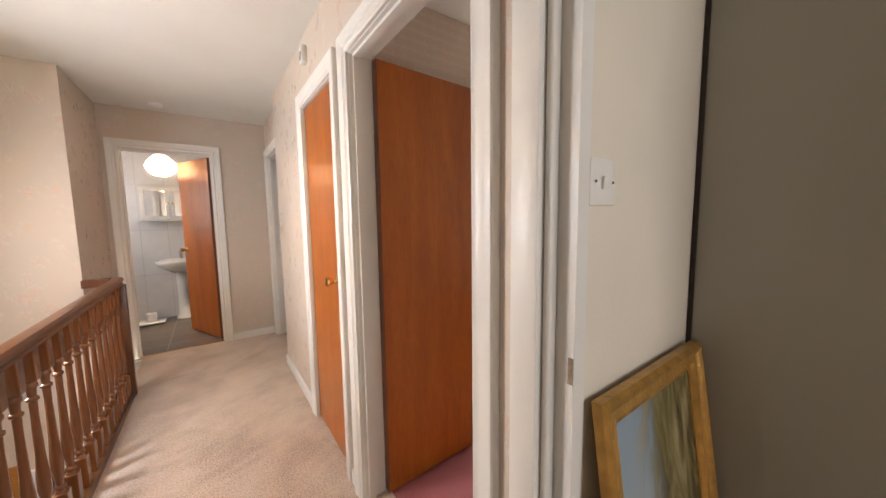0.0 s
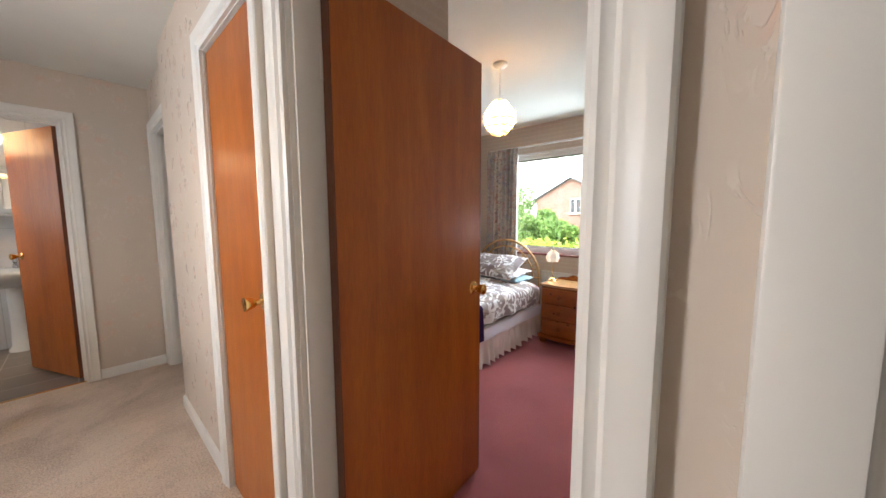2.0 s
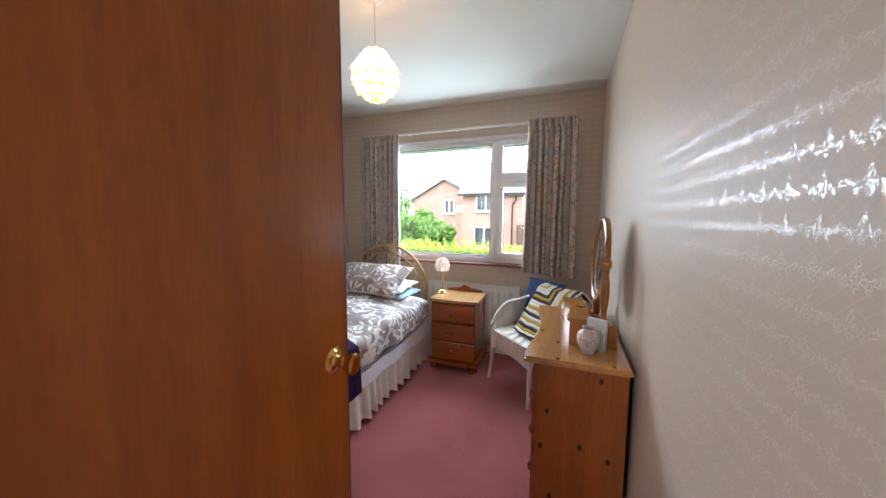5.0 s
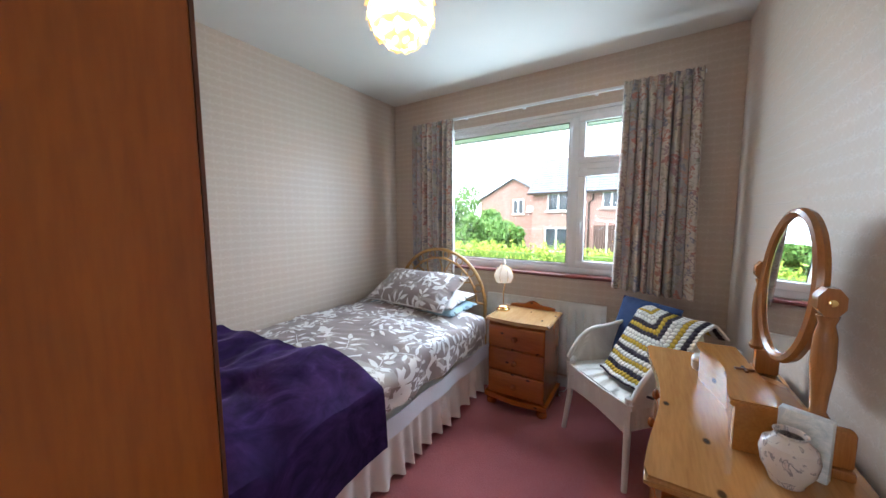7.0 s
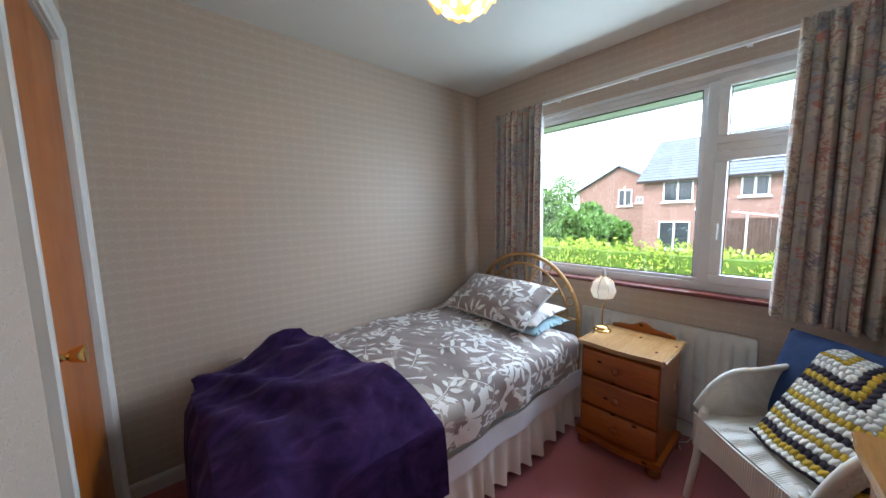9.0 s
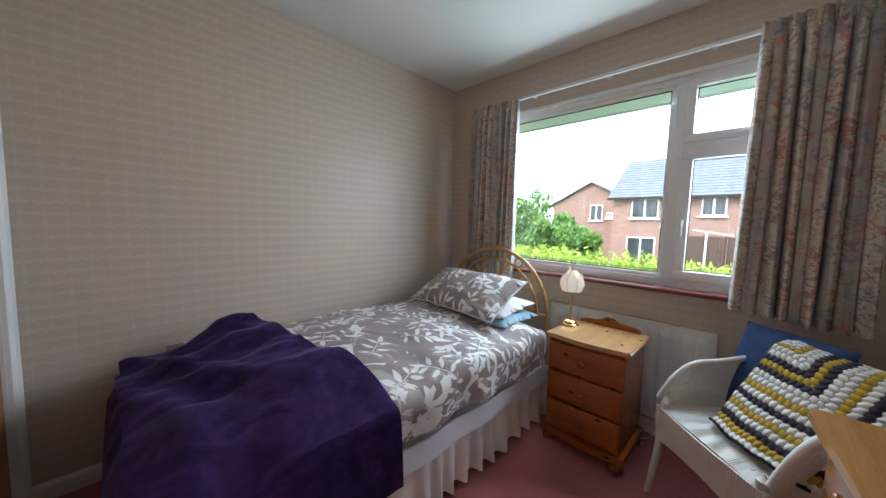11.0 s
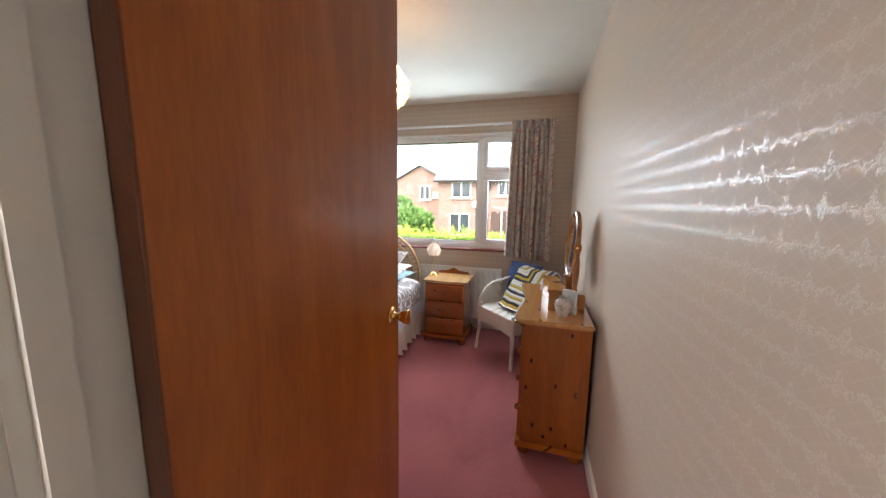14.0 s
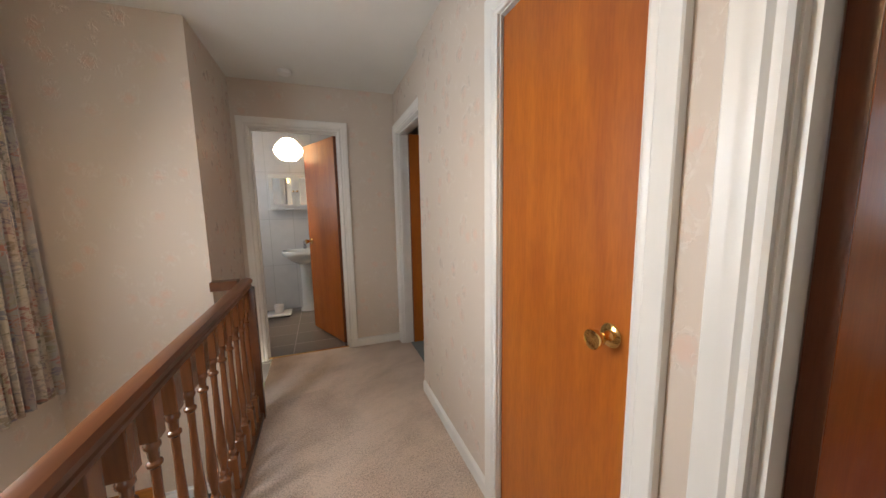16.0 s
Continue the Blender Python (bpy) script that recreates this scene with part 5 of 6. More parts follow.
loom_chair()
CH = pose(3.040, 1.230, 0, 0, 0, 225)
cush = thing("cushion", "plain dark blue square cushion leaning in the white armchair", "cushion")
cush.matrix_world = CH @ pose(-0.125, 0.405, 0.60, 68, 0, 6)
bm = bmesh.new()
for s in (1, -1):
    def cf(u, v, s=s):
        a, b = 2 * u - 1, 2 * v - 1
        e = max(0.0, (1 - abs(a) ** 4) * (1 - abs(b) ** 4)) ** 0.5
        return (a * 0.19 * (1 - 0.03 * (1 - b * b)), b * 0.20, s * 0.04 * e), (u, v)
    sheet(bm, 20, 20, cf)
bmesh.ops.remove_doubles(bm, verts=list(bm.verts), dist=0.0005)
part("cushion_cover", bm, M_NAVY, cush)

blanket = thing("crochet_blanket", "crocheted blanket in cream, mustard and black squares, folded over the armchair", "blanket")
blanket.matrix_world = CH


def bf(u, v):
    # v: 0 at the seat's front, 1 over the back
    w = 0.0
    x = 0.03 + (u - 0.5) * (0.35 + 0.06 * v)
    s = 0.13 + v * 0.65
    if s < 0.16:
        y, z = -0.03 + s, 0.466
    elif s < 0.56:
        k = s - 0.16
        y, z = 0.13 + k * 0.64, 0.468 + k * 0.71
    else:
        k = s - 0.56
        y, z = 0.386 + k * 0.75, 0.752 + 0.02 * math.sin(k * 14) - 0.5 * max(0, k - 0.10)
    x += 0.05 * (1 - v) + 0.02
    y -= 0.022 * math.sin(u * 3.14)
    z += 0.008 * cloth_noise(u * 5, v * 6)
    return (x + w, y, z), (u, v)


bm = bmesh.new()
sheet(bm, 60, 80, bf, 0.010)
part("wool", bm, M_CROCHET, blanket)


def radiator():
    y0, y1, z0, z1 = 1.24, 2.14, 0.11, 0.665
    t = thing("radiator", "white pressed steel panel radiator under the window", "radiator", 3.68, (y0 + y1) / 2, z0)
    hw, h = (y1 - y0) / 2, z1 - z0

    def f(u, v):
        y = -hw + 2 * hw * u
        edge = min(u, 1 - u) * 2 * hw
        k = 0.5 + 0.5 * math.cos(2 * math.pi * y / 0.056)
        on = min(1, max(0, (edge - 0.02) / 0.02)) * min(1, max(0, (min(v, 1 - v) * h - 0.035) / 0.02))
        return (0.012 - 0.012 * on * min(1, 1.6 * k), y, h * v), (u, v)

    bm = bmesh.new()
    sheet(bm, 128, 30, f, 0.008)
    part("front_panel", bm, M_PLASTIC, t)
    bm = bmesh.new()
    soft_box(bm, 0.021, 0.034, -hw, hw, 0, h, 0.004)
    part("back_panel", bm, M_PLASTIC, t)
    bm = bmesh.new()
    tube(bm, [(0.02, -hw + 0.03, 0.0), (0.02, -hw + 0.03, -0.11)], 0.0075, 8)
    part("pipe", bm, M_PLASTIC, t)
    bm = bmesh.new()
    lathe(bm, ((0.012, -0.07), (0.014, -0.05), (0.014, -0.03), (0.010, -0.02)), 12, pose(0.02, -hw + 0.03, 0))
    part("valve", bm, M_CHROME, t)


radiator()


def petal_pendant(name, x, y, z, label, seed=1, squash=1.0, R=0.105):
    """A hanging shade of overlapping petals round a bulb."""
    t = thing(name, label, "ceiling light", x, y, H)
    drop = H - z
    bm = bmesh.new()
    lathe(bm, ((0.048, 0), (0.050, -0.012), (0.040, -0.024), (0.020, -0.030)), 24)
    part("ceiling_rose", bm, M_PLASTIC, t)
    bm = bmesh.new()
    tube(bm, [(0, 0, -0.028), (0, 0, -drop + R * squash + 0.02)], 0.003, 8)
    part("flex", bm, M_PLASTIC, t)
    bm = bmesh.new()
    lathe(bm, ((0.014, -drop + 0.045), (0.018, -drop + 0.06), (0.018, -drop + R + 0.01), (0.012, -drop + R + 0.03)), 14)
    part("lamp_holder", bm, M_PLASTIC, t)
    sh = new("shade")
    sh.parent = t
    sh.matrix_local = pose(0, 0, -drop)
    rows = ((78, 5, 0.8), (52, 9, 1.0), (28, 11, 1.0), (4, 12, 1.0), (-20, 11, 1.0), (-44, 9, 0.95), (-68, 6, 0.85))
    for k, (lat, n, sc) in enumerate(rows):
        for i in range(n):
            a = 360 * (i + 0.5 * (k % 2)) / n
            bm = bmesh.new()

            def f(u, v):
                # a rounded scale that hugs the ball, its tip flared
                w = 0.48 * sc * math.sin(math.pi * min(1, 0.15 + 0.85 * (1 - v) ** 0.8) * 0.5 + 0.0) if v > 0.5 else 0.48 * sc
                w = 0.50 * sc * (1 - max(0, (v - 0.35) / 0.65) ** 2.2) ** 0.5 if v > 0.35 else 0.50 * sc
                lo = (u - 0.5) * w * 1.25
                la = radians(lat) + (0.34 - v * 0.80) * -1 if lat > 40 else radians(lat) - (v - 0.4) * 0.66
                if lat > 40:
                    la = radians(lat) - 0.34 + v * 0.62
                la = max(-1.5, min(1.5, la))
                r = R * (1.0 + 0.20 * v * v + 0.006 * (k % 2))
                co = max(0.12, math.cos(la))
                th = lo / co
                return (r * math.cos(la) * math.cos(th), r * math.cos(la) * math.sin(th), r * math.sin(la) * squash), (u, v)

            sheet(bm, 4, 5, f)
            p = part("petal", bm, M_SHADE, sh)
            p.matrix_local = pose(0, 0, 0, 0, 0, a)
    bm = bmesh.new()
    lathe(bm, ((0.004, -0.035), (0.022, -0.026), (0.030, 0), (0.026, 0.02), (0.014, 0.04)), 14, pose(0, 0, -drop))
    b = part("bulb", bm, M_BULB, t, "lit warm bulb")
    b.visible_shadow = False
    return t


petal_pendant("pendant_light", 2.15, 1.77, 1.99, "lit cream petal pendant light hanging from the bedroom ceiling")


def faceted_pendant(x, y, z):
    """A flared eight-sided cloth shade with a gilt rim, open below."""
    t = thing("pendant_light", "lit cream eight-sided pendant shade with gilt rims over the stairs", "ceiling light", x, y, H)
    drop = H - z
    bm = bmesh.new()
    lathe(bm, ((0.048, 0), (0.050, -0.012), (0.040, -0.024), (0.020, -0.030)), 24)
    part("ceiling_rose", bm, M_PLASTIC, t)
    bm = bmesh.new()
    tube(bm, [(0, 0, -0.028), (0, 0, -drop + 0.13)], 0.003, 8)
    part("flex", bm, M_PLASTIC, t)
    bm = bmesh.new()
    lathe(bm, ((0.014, -drop + 0.06), (0.018, -drop + 0.075), (0.018, -drop + 0.12), (0.012, -drop + 0.135)), 14)
    part("lamp_holder", bm, M_PLASTIC, t)
    rings = ((0.062, 0.16), (0.11, 0.07), (0.165, 0.0))
    for i in range(8):
        a0, a1 = radians(i * 45 + 22.5), radians(i * 45 + 67.5)
        bm = bmesh.new()
        for (r0, z0), (r1, z1) in zip(rings, rings[1:]):
            vs = [bm.verts.new((r * math.cos(a), r * math.sin(a), -drop + q)) for r, q, a in ((r0, z0, a0), (r1, z1, a0), (r1, z1, a1), (r0, z0, a1))]
            bm.faces.new(vs)
        part("shade_panel", bm, M_SHADE, t, smooth=False)
    for r, q in (rings[0], rings[2]):
        bm = bmesh.new()
        tube(bm, [(r * math.cos(radians(i * 45 + 22.5)), r * math.sin(radians(i * 45 + 22.5)), -drop + q) for i in range(8)], 0.004, 6, closed=True)
        part("rim", bm, M_BRASS, t, "thin gilt rim")
    bm = bmesh.new()
    lathe(bm, ((0.004, -0.035), (0.022, -0.026), (0.030, 0), (0.026, 0.02), (0.014, 0.04)), 14, pose(0, 0, -drop + 0.04))
    b = part("bulb", bm, M_BULB, t, "lit warm bulb")
    b.visible_shadow = False


faceted_pendant(-0.80, 1.74, 1.97)

# ---- switches and small wall things ----


def switch(x, y, z, rz, label):
    t = thing("light_switch", label, "light switch", x, y, z, rz)
    bm = bmesh.new()
    soft_box(bm, -0.043, 0.043, -0.007, -0.0005, -0.043, 0.043, 0.003, 2)
    part("plate", bm, M_PLASTIC, t)
    bm = bmesh.new()
    soft_box(bm, -0.006, 0.006, -0.012, -0.007, -0.012, 0.012, 0.0015, 1, pose(0, 0, 0, 8))
    part("rocker", bm, M_PLASTIC, t)
    for s in (-1, 1):
        bm = bmesh.new()
        lathe(bm, ((0.003, 0), (0.0025, 0.0012)), 8, pose(s * 0.030, -0.009, 0, 90))
        part("screw", bm, M_CHROME, t)


switch(0.587, 0.355, 1.375, 0, "white one-gang light switch beside the door frame")
switch(0.640, SY, 1.378, 180, "white one-gang light switch on the embossed wallpaper")
bm = bmesh.new()
lathe(bm, ((0.048, 0), (0.050, -0.008), (0.046, -0.022), (0.030, -0.030), (0.008, -0.031)), 24)
det = single("smoke_detector", bm, M_PLASTIC, "round white smoke detector on the landing ceiling", "smoke detector", -0.33, 3.95, H)
chime = thing("door_chime", "small white chime box high on the landing wall", "door chime", LX, 2.05, 2.24, -90)
bm = bmesh.new()
soft_box(bm, -0.03, 0.03, -0.030, -0.0005, -0.045, 0.045, 0.006)
part("case", bm, M_PLASTIC, chime)
bm = bmesh.new()
for k in range(4):
    box(bm, -0.02, 0.02, -0.0315, -0.0301, -0.03 + k * 0.012, -0.026 + k * 0.012)
part("grille", bm, M_DARK, chime)

# ---- landing balustrade ----
RX = -0.585


def balustrade():
    t = thing("balustrade", "brown varnished landing balustrade with turned spindles", "balustrade", RX, 3.31, 0)
    y0, y1 = 0.46 - 3.31, 0.0
    prof = ((-0.024, 0.855), (-0.024, 0.866), (-0.018, 0.872), (-0.030, 0.882), (-0.031, 0.896), (-0.022, 0.908), (0, 0.913), (0.022, 0.908), (0.031, 0.896), (0.030, 0.882), (0.018, 0.872), (0.024, 0.866), (0.024, 0.855))
    bm = bmesh.new()
    a = [bm.verts.new((x, y0, z)) for x, z in prof]
    b = [bm.verts.new((x, y1 + 0.035 + x * 0.0, z)) for x, z in prof]
    n = len(prof)
    for i in range(n):
        bm.faces.new((a[i], a[(i + 1) % n], b[(i + 1) % n], b[i]))
    bm.faces.new(a)
    bm.faces.new(list(reversed(b)))
    part("handrail", bm, M_RAIL, t, "broad moulded brown handrail")
    part("return_rail", B((-0.175, -0.037, -0.033, 0.033, 0.858, 0.912)), M_RAIL, t)
    bm = bmesh.new()
    soft_box(bm, -0.033, 0.033, y0, y1 + 0.03, 0.0, 0.045, 0.006)
    part("base_rail", bm, M_RAIL, t)
    return t


bal = balustrade()


def spindle(parent, y):
    s = new("spindle")
    s.parent = parent
    s.matrix_local = pose(0, y, 0)
    bm = bmesh.new()
    w = 0.024
    soft_box(bm, -w, w, -w, w, 0.045, 0.20, 0.003, 1)
    part("foot_block", bm, M_SPINDLE, s)
    bm = bmesh.new()
    soft_box(bm, -w, w, -w, w, 0.735, 0.856, 0.003, 1)
    part("head_block", bm, M_SPINDLE, s)
    bm = bmesh.new()
    lathe(bm, ((0.019, 0.198), (0.012, 0.212), (0.018, 0.220), (0.018, 0.228), (0.012, 0.236), (0.014, 0.26), (0.020, 0.31), (0.019, 0.36), (0.014, 0.44),
               (0.011, 0.60), (0.012, 0.655), (0.018, 0.662), (0.018, 0.670), (0.012, 0.676), (0.014, 0.705), (0.019, 0.712), (0.019, 0.722), (0.015, 0.730), (0.019, 0.737)), 14)
    part("turned_shaft", bm, M_SPINDLE, s)
    return s


first = spindle(bal, -2.71)
for i in range(1, 22):
    made = {}
    for o in (first, *first.children):
        made[o] = o.copy()
        scene.collection.objects.link(made[o])
        made[o].parent = made.get(o.parent, bal)
    made[first].matrix_local = pose(0, -2.71 + i * 0.125, 0)
bm = bmesh.new()
soft_box(bm, -0.040, 0.040, -0.012, 0.034, 0.0, 0.858, 0.004)
part("wall_post", bm, M_RAIL, bal)

# stairs going down beside the landing
stairs = new("stairs")
tagged(stairs, "carpeted stairs going down beside the landing", "", "", "structure")
for i in range(13):
    z = -0.2 * (i + 1)
    part("tread", B((-1.5, -0.625, 0.5 + i * 0.215, 0.5 + (i + 1) * 0.215 + 0.02, z - 0.04, z)), M_CARPET, stairs)
    part("riser", B((-1.5, -0.625, 0.5 + i * 0.215, 0.5 + i * 0.215 + 0.02, z + 0.0005, z + 0.16)), M_CARPET, stairs)

# glazed hall screen under the stair wall
hall = new("window_3")
tagged(hall, "white framed glazed screen downstairs with a plain wooden panel", "", "", "structure")
part("wood_panel", B((-1.49, -1.14, 3.325, 3.344, -2.59, -0.30)), M_PINE_BOX, hall)
bm = bmesh.new()
for q in ((-1.13, -1.07, -2.59, -0.36), (-0.83, -0.78, -2.59, -0.36), (-1.07, -0.83, -0.42, -0.36), (-1.07, -0.83, -1.6, -1.5)):
    box(bm, q[0], q[1], 3.315, 3.344, q[2], q[3])
part("window_frame", bm, M_UPVC, hall)
part("pane", B((-1.07, -0.83, 3.332, 3.336, -2.5, -0.42)), M_WINDARK, hall)

# stair window and its curtain
swin = new("window_2")
tagged(swin, "white plastic stair window", "", "", "structure")
bm = bmesh.new()
frame_bars(bm, 1.6, 3.12, 0.55, 2.0, 0.05, -1.575, -1.53)
part("window_frame", bm, M_UPVC, swin)
p = part("pane", B((-1.555, -1.552, 1.65, 3.07, 0.60, 1.95)), M_GLASS, swin)
p.visible_shadow = False
c3 = curtain("curtain", 2.80, 3.26, 0.42, 2.10, -1.45, 9, "long floral curtain beside the stair window", 9, 0.05)
netc = thing("net_curtain", "thin white net curtain at the stair window", "net curtain", -1.50, 2.36, 2.05)
bm = bmesh.new()
sheet(bm, 160, 8, lambda u, v: ((0.012 * math.sin(u * 150), (u - 0.5) * 1.5, -1.5 * (1 - v)), (u, v)))
M_NET = shade_mat("white_net", (0.8, 0.8, 0.8), (0.9, 0.9, 0.9), 0.25)
part("net", bm, M_NET, netc)

# ---- bathroom ----


def basin():
    t = thing("washbasin", "white ceramic pedestal washbasin against the tiled wall", "washbasin", -0.36, 5.80, 0)
    bm = bmesh.new()
    n = 36
    rings = []
    for k, (s, z) in enumerate(((0.35, 0.64), (0.62, 0.68), (0.88, 0.73), (1.0, 0.775), (1.0, 0.80), (0.97, 0.812), (0.86, 0.805), (0.80, 0.77), (0.55, 0.70), (0.1, 0.68))):
        ring = []
        for i in range(n):
            a = 2 * math.pi * i / n
            x = 0.265 * s * math.copysign(abs(math.cos(a)) ** 0.8, math.cos(a))
            y = 0.215 * s * math.copysign(abs(math.sin(a)) ** 0.85, math.sin(a))
            y = min(y - 0.215, -0.001)
            ring.append(bm.verts.new((x, y, z)))
        rings.append(ring)
    for a, b in zip(rings, rings[1:]):
        for i in range(n):
            bm.faces.new((a[i], a[(i + 1) % n], b[(i + 1) % n], b[i]))
    bm.faces.new(list(reversed(rings[0])))
    bm.faces.new(rings[-1])
    part("bowl", bm, M_CERAMIC, t)
    bm = bmesh.new()
    lathe(bm, ((0.10, 0), (0.10, 0.02), (0.078, 0.05), (0.070, 0.30), (0.078, 0.60), (0.09, 0.68)), 24, pose(0, -0.13, 0))
    part("pedestal", bm, M_CERAMIC, t)
    bm = bmesh.new()
    lathe(bm, ((0.022, 0.806), (0.020, 0.85), (0.018, 0.88), (0.020, 0.885), (0.020, 0.91), (0.005, 0.915)), 14, pose(0, -0.05, 0))
    tube(bm, [(0, -0.06, 0.85), (0, -0.10, 0.865), (0, -0.135, 0.86), (0, -0.14, 0.845)], 0.009, 8)
    part("mixer_tap", bm, M_CHROME, t, "chrome mixer tap")


basin()


def bath_cabinet():
    t = thing("bathroom_cabinet", "white wall cabinet with mirrored doors over the basin", "bathroom cabinet", -0.42, 5.80, 1.34)
    bm = bmesh.new()
    soft_box(bm, -0.30, 0.30, -0.13, 0, 0, 0.42, 0.004)
    part("body", bm, M_PLASTIC, t)
    bm = bmesh.new()
    soft_box(bm, -0.32, 0.32, -0.155, 0, -0.02, 0.0, 0.006)
    part("shelf", bm, M_PLASTIC, t)
    for s in (-1, 1):
        d = new("door")
        d.parent = t
        bm = bmesh.new()
        x0, x1 = sorted((s * 0.002, s * 0.298))
        for q in ((x0, x1, 0.005, 0.045), (x0, x1, 0.375, 0.415), (x0, x0 + 0.045, 0.045, 0.375), (x1 - 0.045, x1, 0.045, 0.375)):
            soft_box(bm, q[0], q[1], -0.150, -0.132, q[2], q[3], 0.003, 1)
        part("door_frame", bm, M_PLASTIC, d)
        part("door_mirror", B((x0 + 0.045, x1 - 0.045, -0.143, -0.138, 0.045, 0.375)), M_MIRROR, d, "mirror glass")
        bm = bmesh.new()
        lathe(bm, ((0.006, 0), (0.012, 0.014), (0.004, 0.02)), 12, pose(s * 0.022, -0.150, 0.21, 90))
        part("door_knob", bm, M_BRASS, d)


bath_cabinet()
bp = thing("pendant_light", "lit round white glass pendant in the bathroom", "ceiling light", -0.42, 5.0, H)
bm = bmesh.new()
lathe(bm, ((0.045, 0), (0.045, -0.02), (0.015, -0.03)), 20)
part("ceiling_rose", bm, M_PLASTIC, bp)
bm = bmesh.new()
tube(bm, [(0, 0, -0.03), (0, 0, -0.30)], 0.003, 6)
part("flex", bm, M_PLASTIC, bp)
bm = bmesh.new()
lathe(bm, ((0.03, -0.29), (0.07, -0.305), (0.125, -0.365), (0.145, -0.415), (0.125, -0.465), (0.08, -0.51), (0.03, -0.525)), 12, cap=False)
part("shade", bm, M_GLASSSHADE, bp, "faceted opal glass shade")
bm = bmesh.new()
lathe(bm, ((0.01, -0.45), (0.03, -0.42), (0.03, -0.40), (0.012, -0.36)), 12)
bb = part("bulb", bm, M_BULB, bp, "lit warm bulb")
bb.visible_shadow = False
sc = thing("bathroom_scales", "flat white bathroom scales on the slate floor", "bathroom scales", -0.70, 5.55, 0)
bm = bmesh.new()
soft_box(bm, -0.14, 0.14, -0.12, 0.12, 0.012, 0.035, 0.01, 3)
part("platform", bm, M_CERAMIC, sc)
for sx in (-0.11, 0.11):
    for sy in (-0.09, 0.09):
        bm = bmesh.new()
        lathe(bm, ((0.012, 0), (0.012, 0.013)), 10, pose(sx, sy, 0))
        part("rubber_foot", bm, M_DARK, sc)
roll = thing("toilet_roll", "white toilet roll standing on the scales", "toilet roll", -0.70, 5.55, 0.035)
bm = bmesh.new()
lathe(bm, ((0.022, 0.0), (0.052, 0.0), (0.054, 0.003), (0.054, 0.097), (0.052, 0.10), (0.022, 0.10), (0.022, 0.0)), 24, cap=False)
part("paper", bm, M_LINEN, roll)
bm = bmesh.new()
lathe(bm, ((0.0205, 0.0), (0.0215, 0.0), (0.0215, 0.099), (0.0205, 0.099), (0.0205, 0.0)), 20, cap=False)
part("card_tube", bm, M_CREAMLINEN, roll)

# ---- the start room ----
pic = thing("framed_painting", "landscape painting in a gilt frame leaning against the wall", "painting", 0.805, 0.205, 0.0, 0, "", -8)
pw, ph, fw = 0.50, 0.975, 0.062
for q in (0, 1, 2, 3):
    bm = bmesh.new()
    prof = ((0, 0), (0, 0.020), (0.010, 0.030), (0.020, 0.026), (0.026, 0.018), (0.044, 0.020), (0.050, 0.012), (0.062, 0.010), (0.062, 0))
    rows = []
    for u, v in prof:
        if q == 0:
            rows.append(((-pw / 2 + u, -v, u), (-pw / 2 + u, -v, ph - u)))
        elif q == 1:
            rows.append(((pw / 2 - u, -v, u), (pw / 2 - u, -v, ph - u)))
        elif q == 2:
            rows.append(((-pw / 2 + u, -v, u), (pw / 2 - u, -v, u)))
        else:
            rows.append(((-pw / 2 + u, -v, ph - u), (pw / 2 - u, -v, ph - u)))
    vs = [(bm.verts.new(a), bm.verts.new(b)) for a, b in rows]
    for i in range(len(vs)):
        j = (i + 1) % len(vs)
        bm.faces.new((vs[i][0], vs[j][0], vs[j][1], vs[i][1]))
    part("frame_side", bm, M_GILT, pic)
pm = Nodes("painted_landscape")
px, py, pz = pm.xyz(pm.obj())
n1 = pm.noise(pm.scaled(pm.obj(), (9, 9, 2.2)), 1.6, 5, 0.6, 1.2)
sky_c = pm.mix(pm.step(pz, 0.5, 0.95), (0.33, 0.36, 0.36), (0.25, 0.33, 0.40))
trees = pm.ramp(n1, (0.35, (0.05, 0.035, 0.02)), (0.5, (0.16, 0.13, 0.05)), (0.7, (0.36, 0.30, 0.16)))
M_PAINTING = pm.done(pm.mix(pm.step(pm.math("ADD", px, pm.math("MULTIPLY", n1, 0.25)), 0.02, 0.12), sky_c, trees), 0.25)
part("canvas", B((-pw / 2 + 0.060, pw / 2 - 0.060, -0.008, -0.003, 0.060, ph - 0.060)), M_PAINTING, pic, "landscape painting with bare trees")
cb = thing("fitted_wardrobe", "tall beige laminate fitted wardrobe side in the start room", "wardrobe", 1.065, 0.355, 0)
part("side_panel", B((0.008, 0.030, -0.62, -0.012, 0.0, 2.33)), M_BOARD, cb)
part("front_panel", B((0.030, 1.4, -0.62, -0.60, 0.0, 2.33)), M_BOARD, cb)
# near-black strip set into the gap by the wall to stand for its shadow
part("shadow_gap", B((0.002, 0.026, -0.0115, -0.001, 0.0, 2.33)), M_DARK, cb)

# ---- outside ----
GZ = -1.7
structure("ground", B((4.0, 900, -900, 900, GZ - 0.5, GZ), (-900, -3.0, -900, 900, GZ - 1.5, GZ - 1.0), (-3.0, 4.0, 8.0, 900, GZ - 1.5, GZ - 1.0)), M_GRASS)
structure("road", B((14.5, 19.5, -60, 80, GZ, GZ + 0.02)), M_ASPHALT)


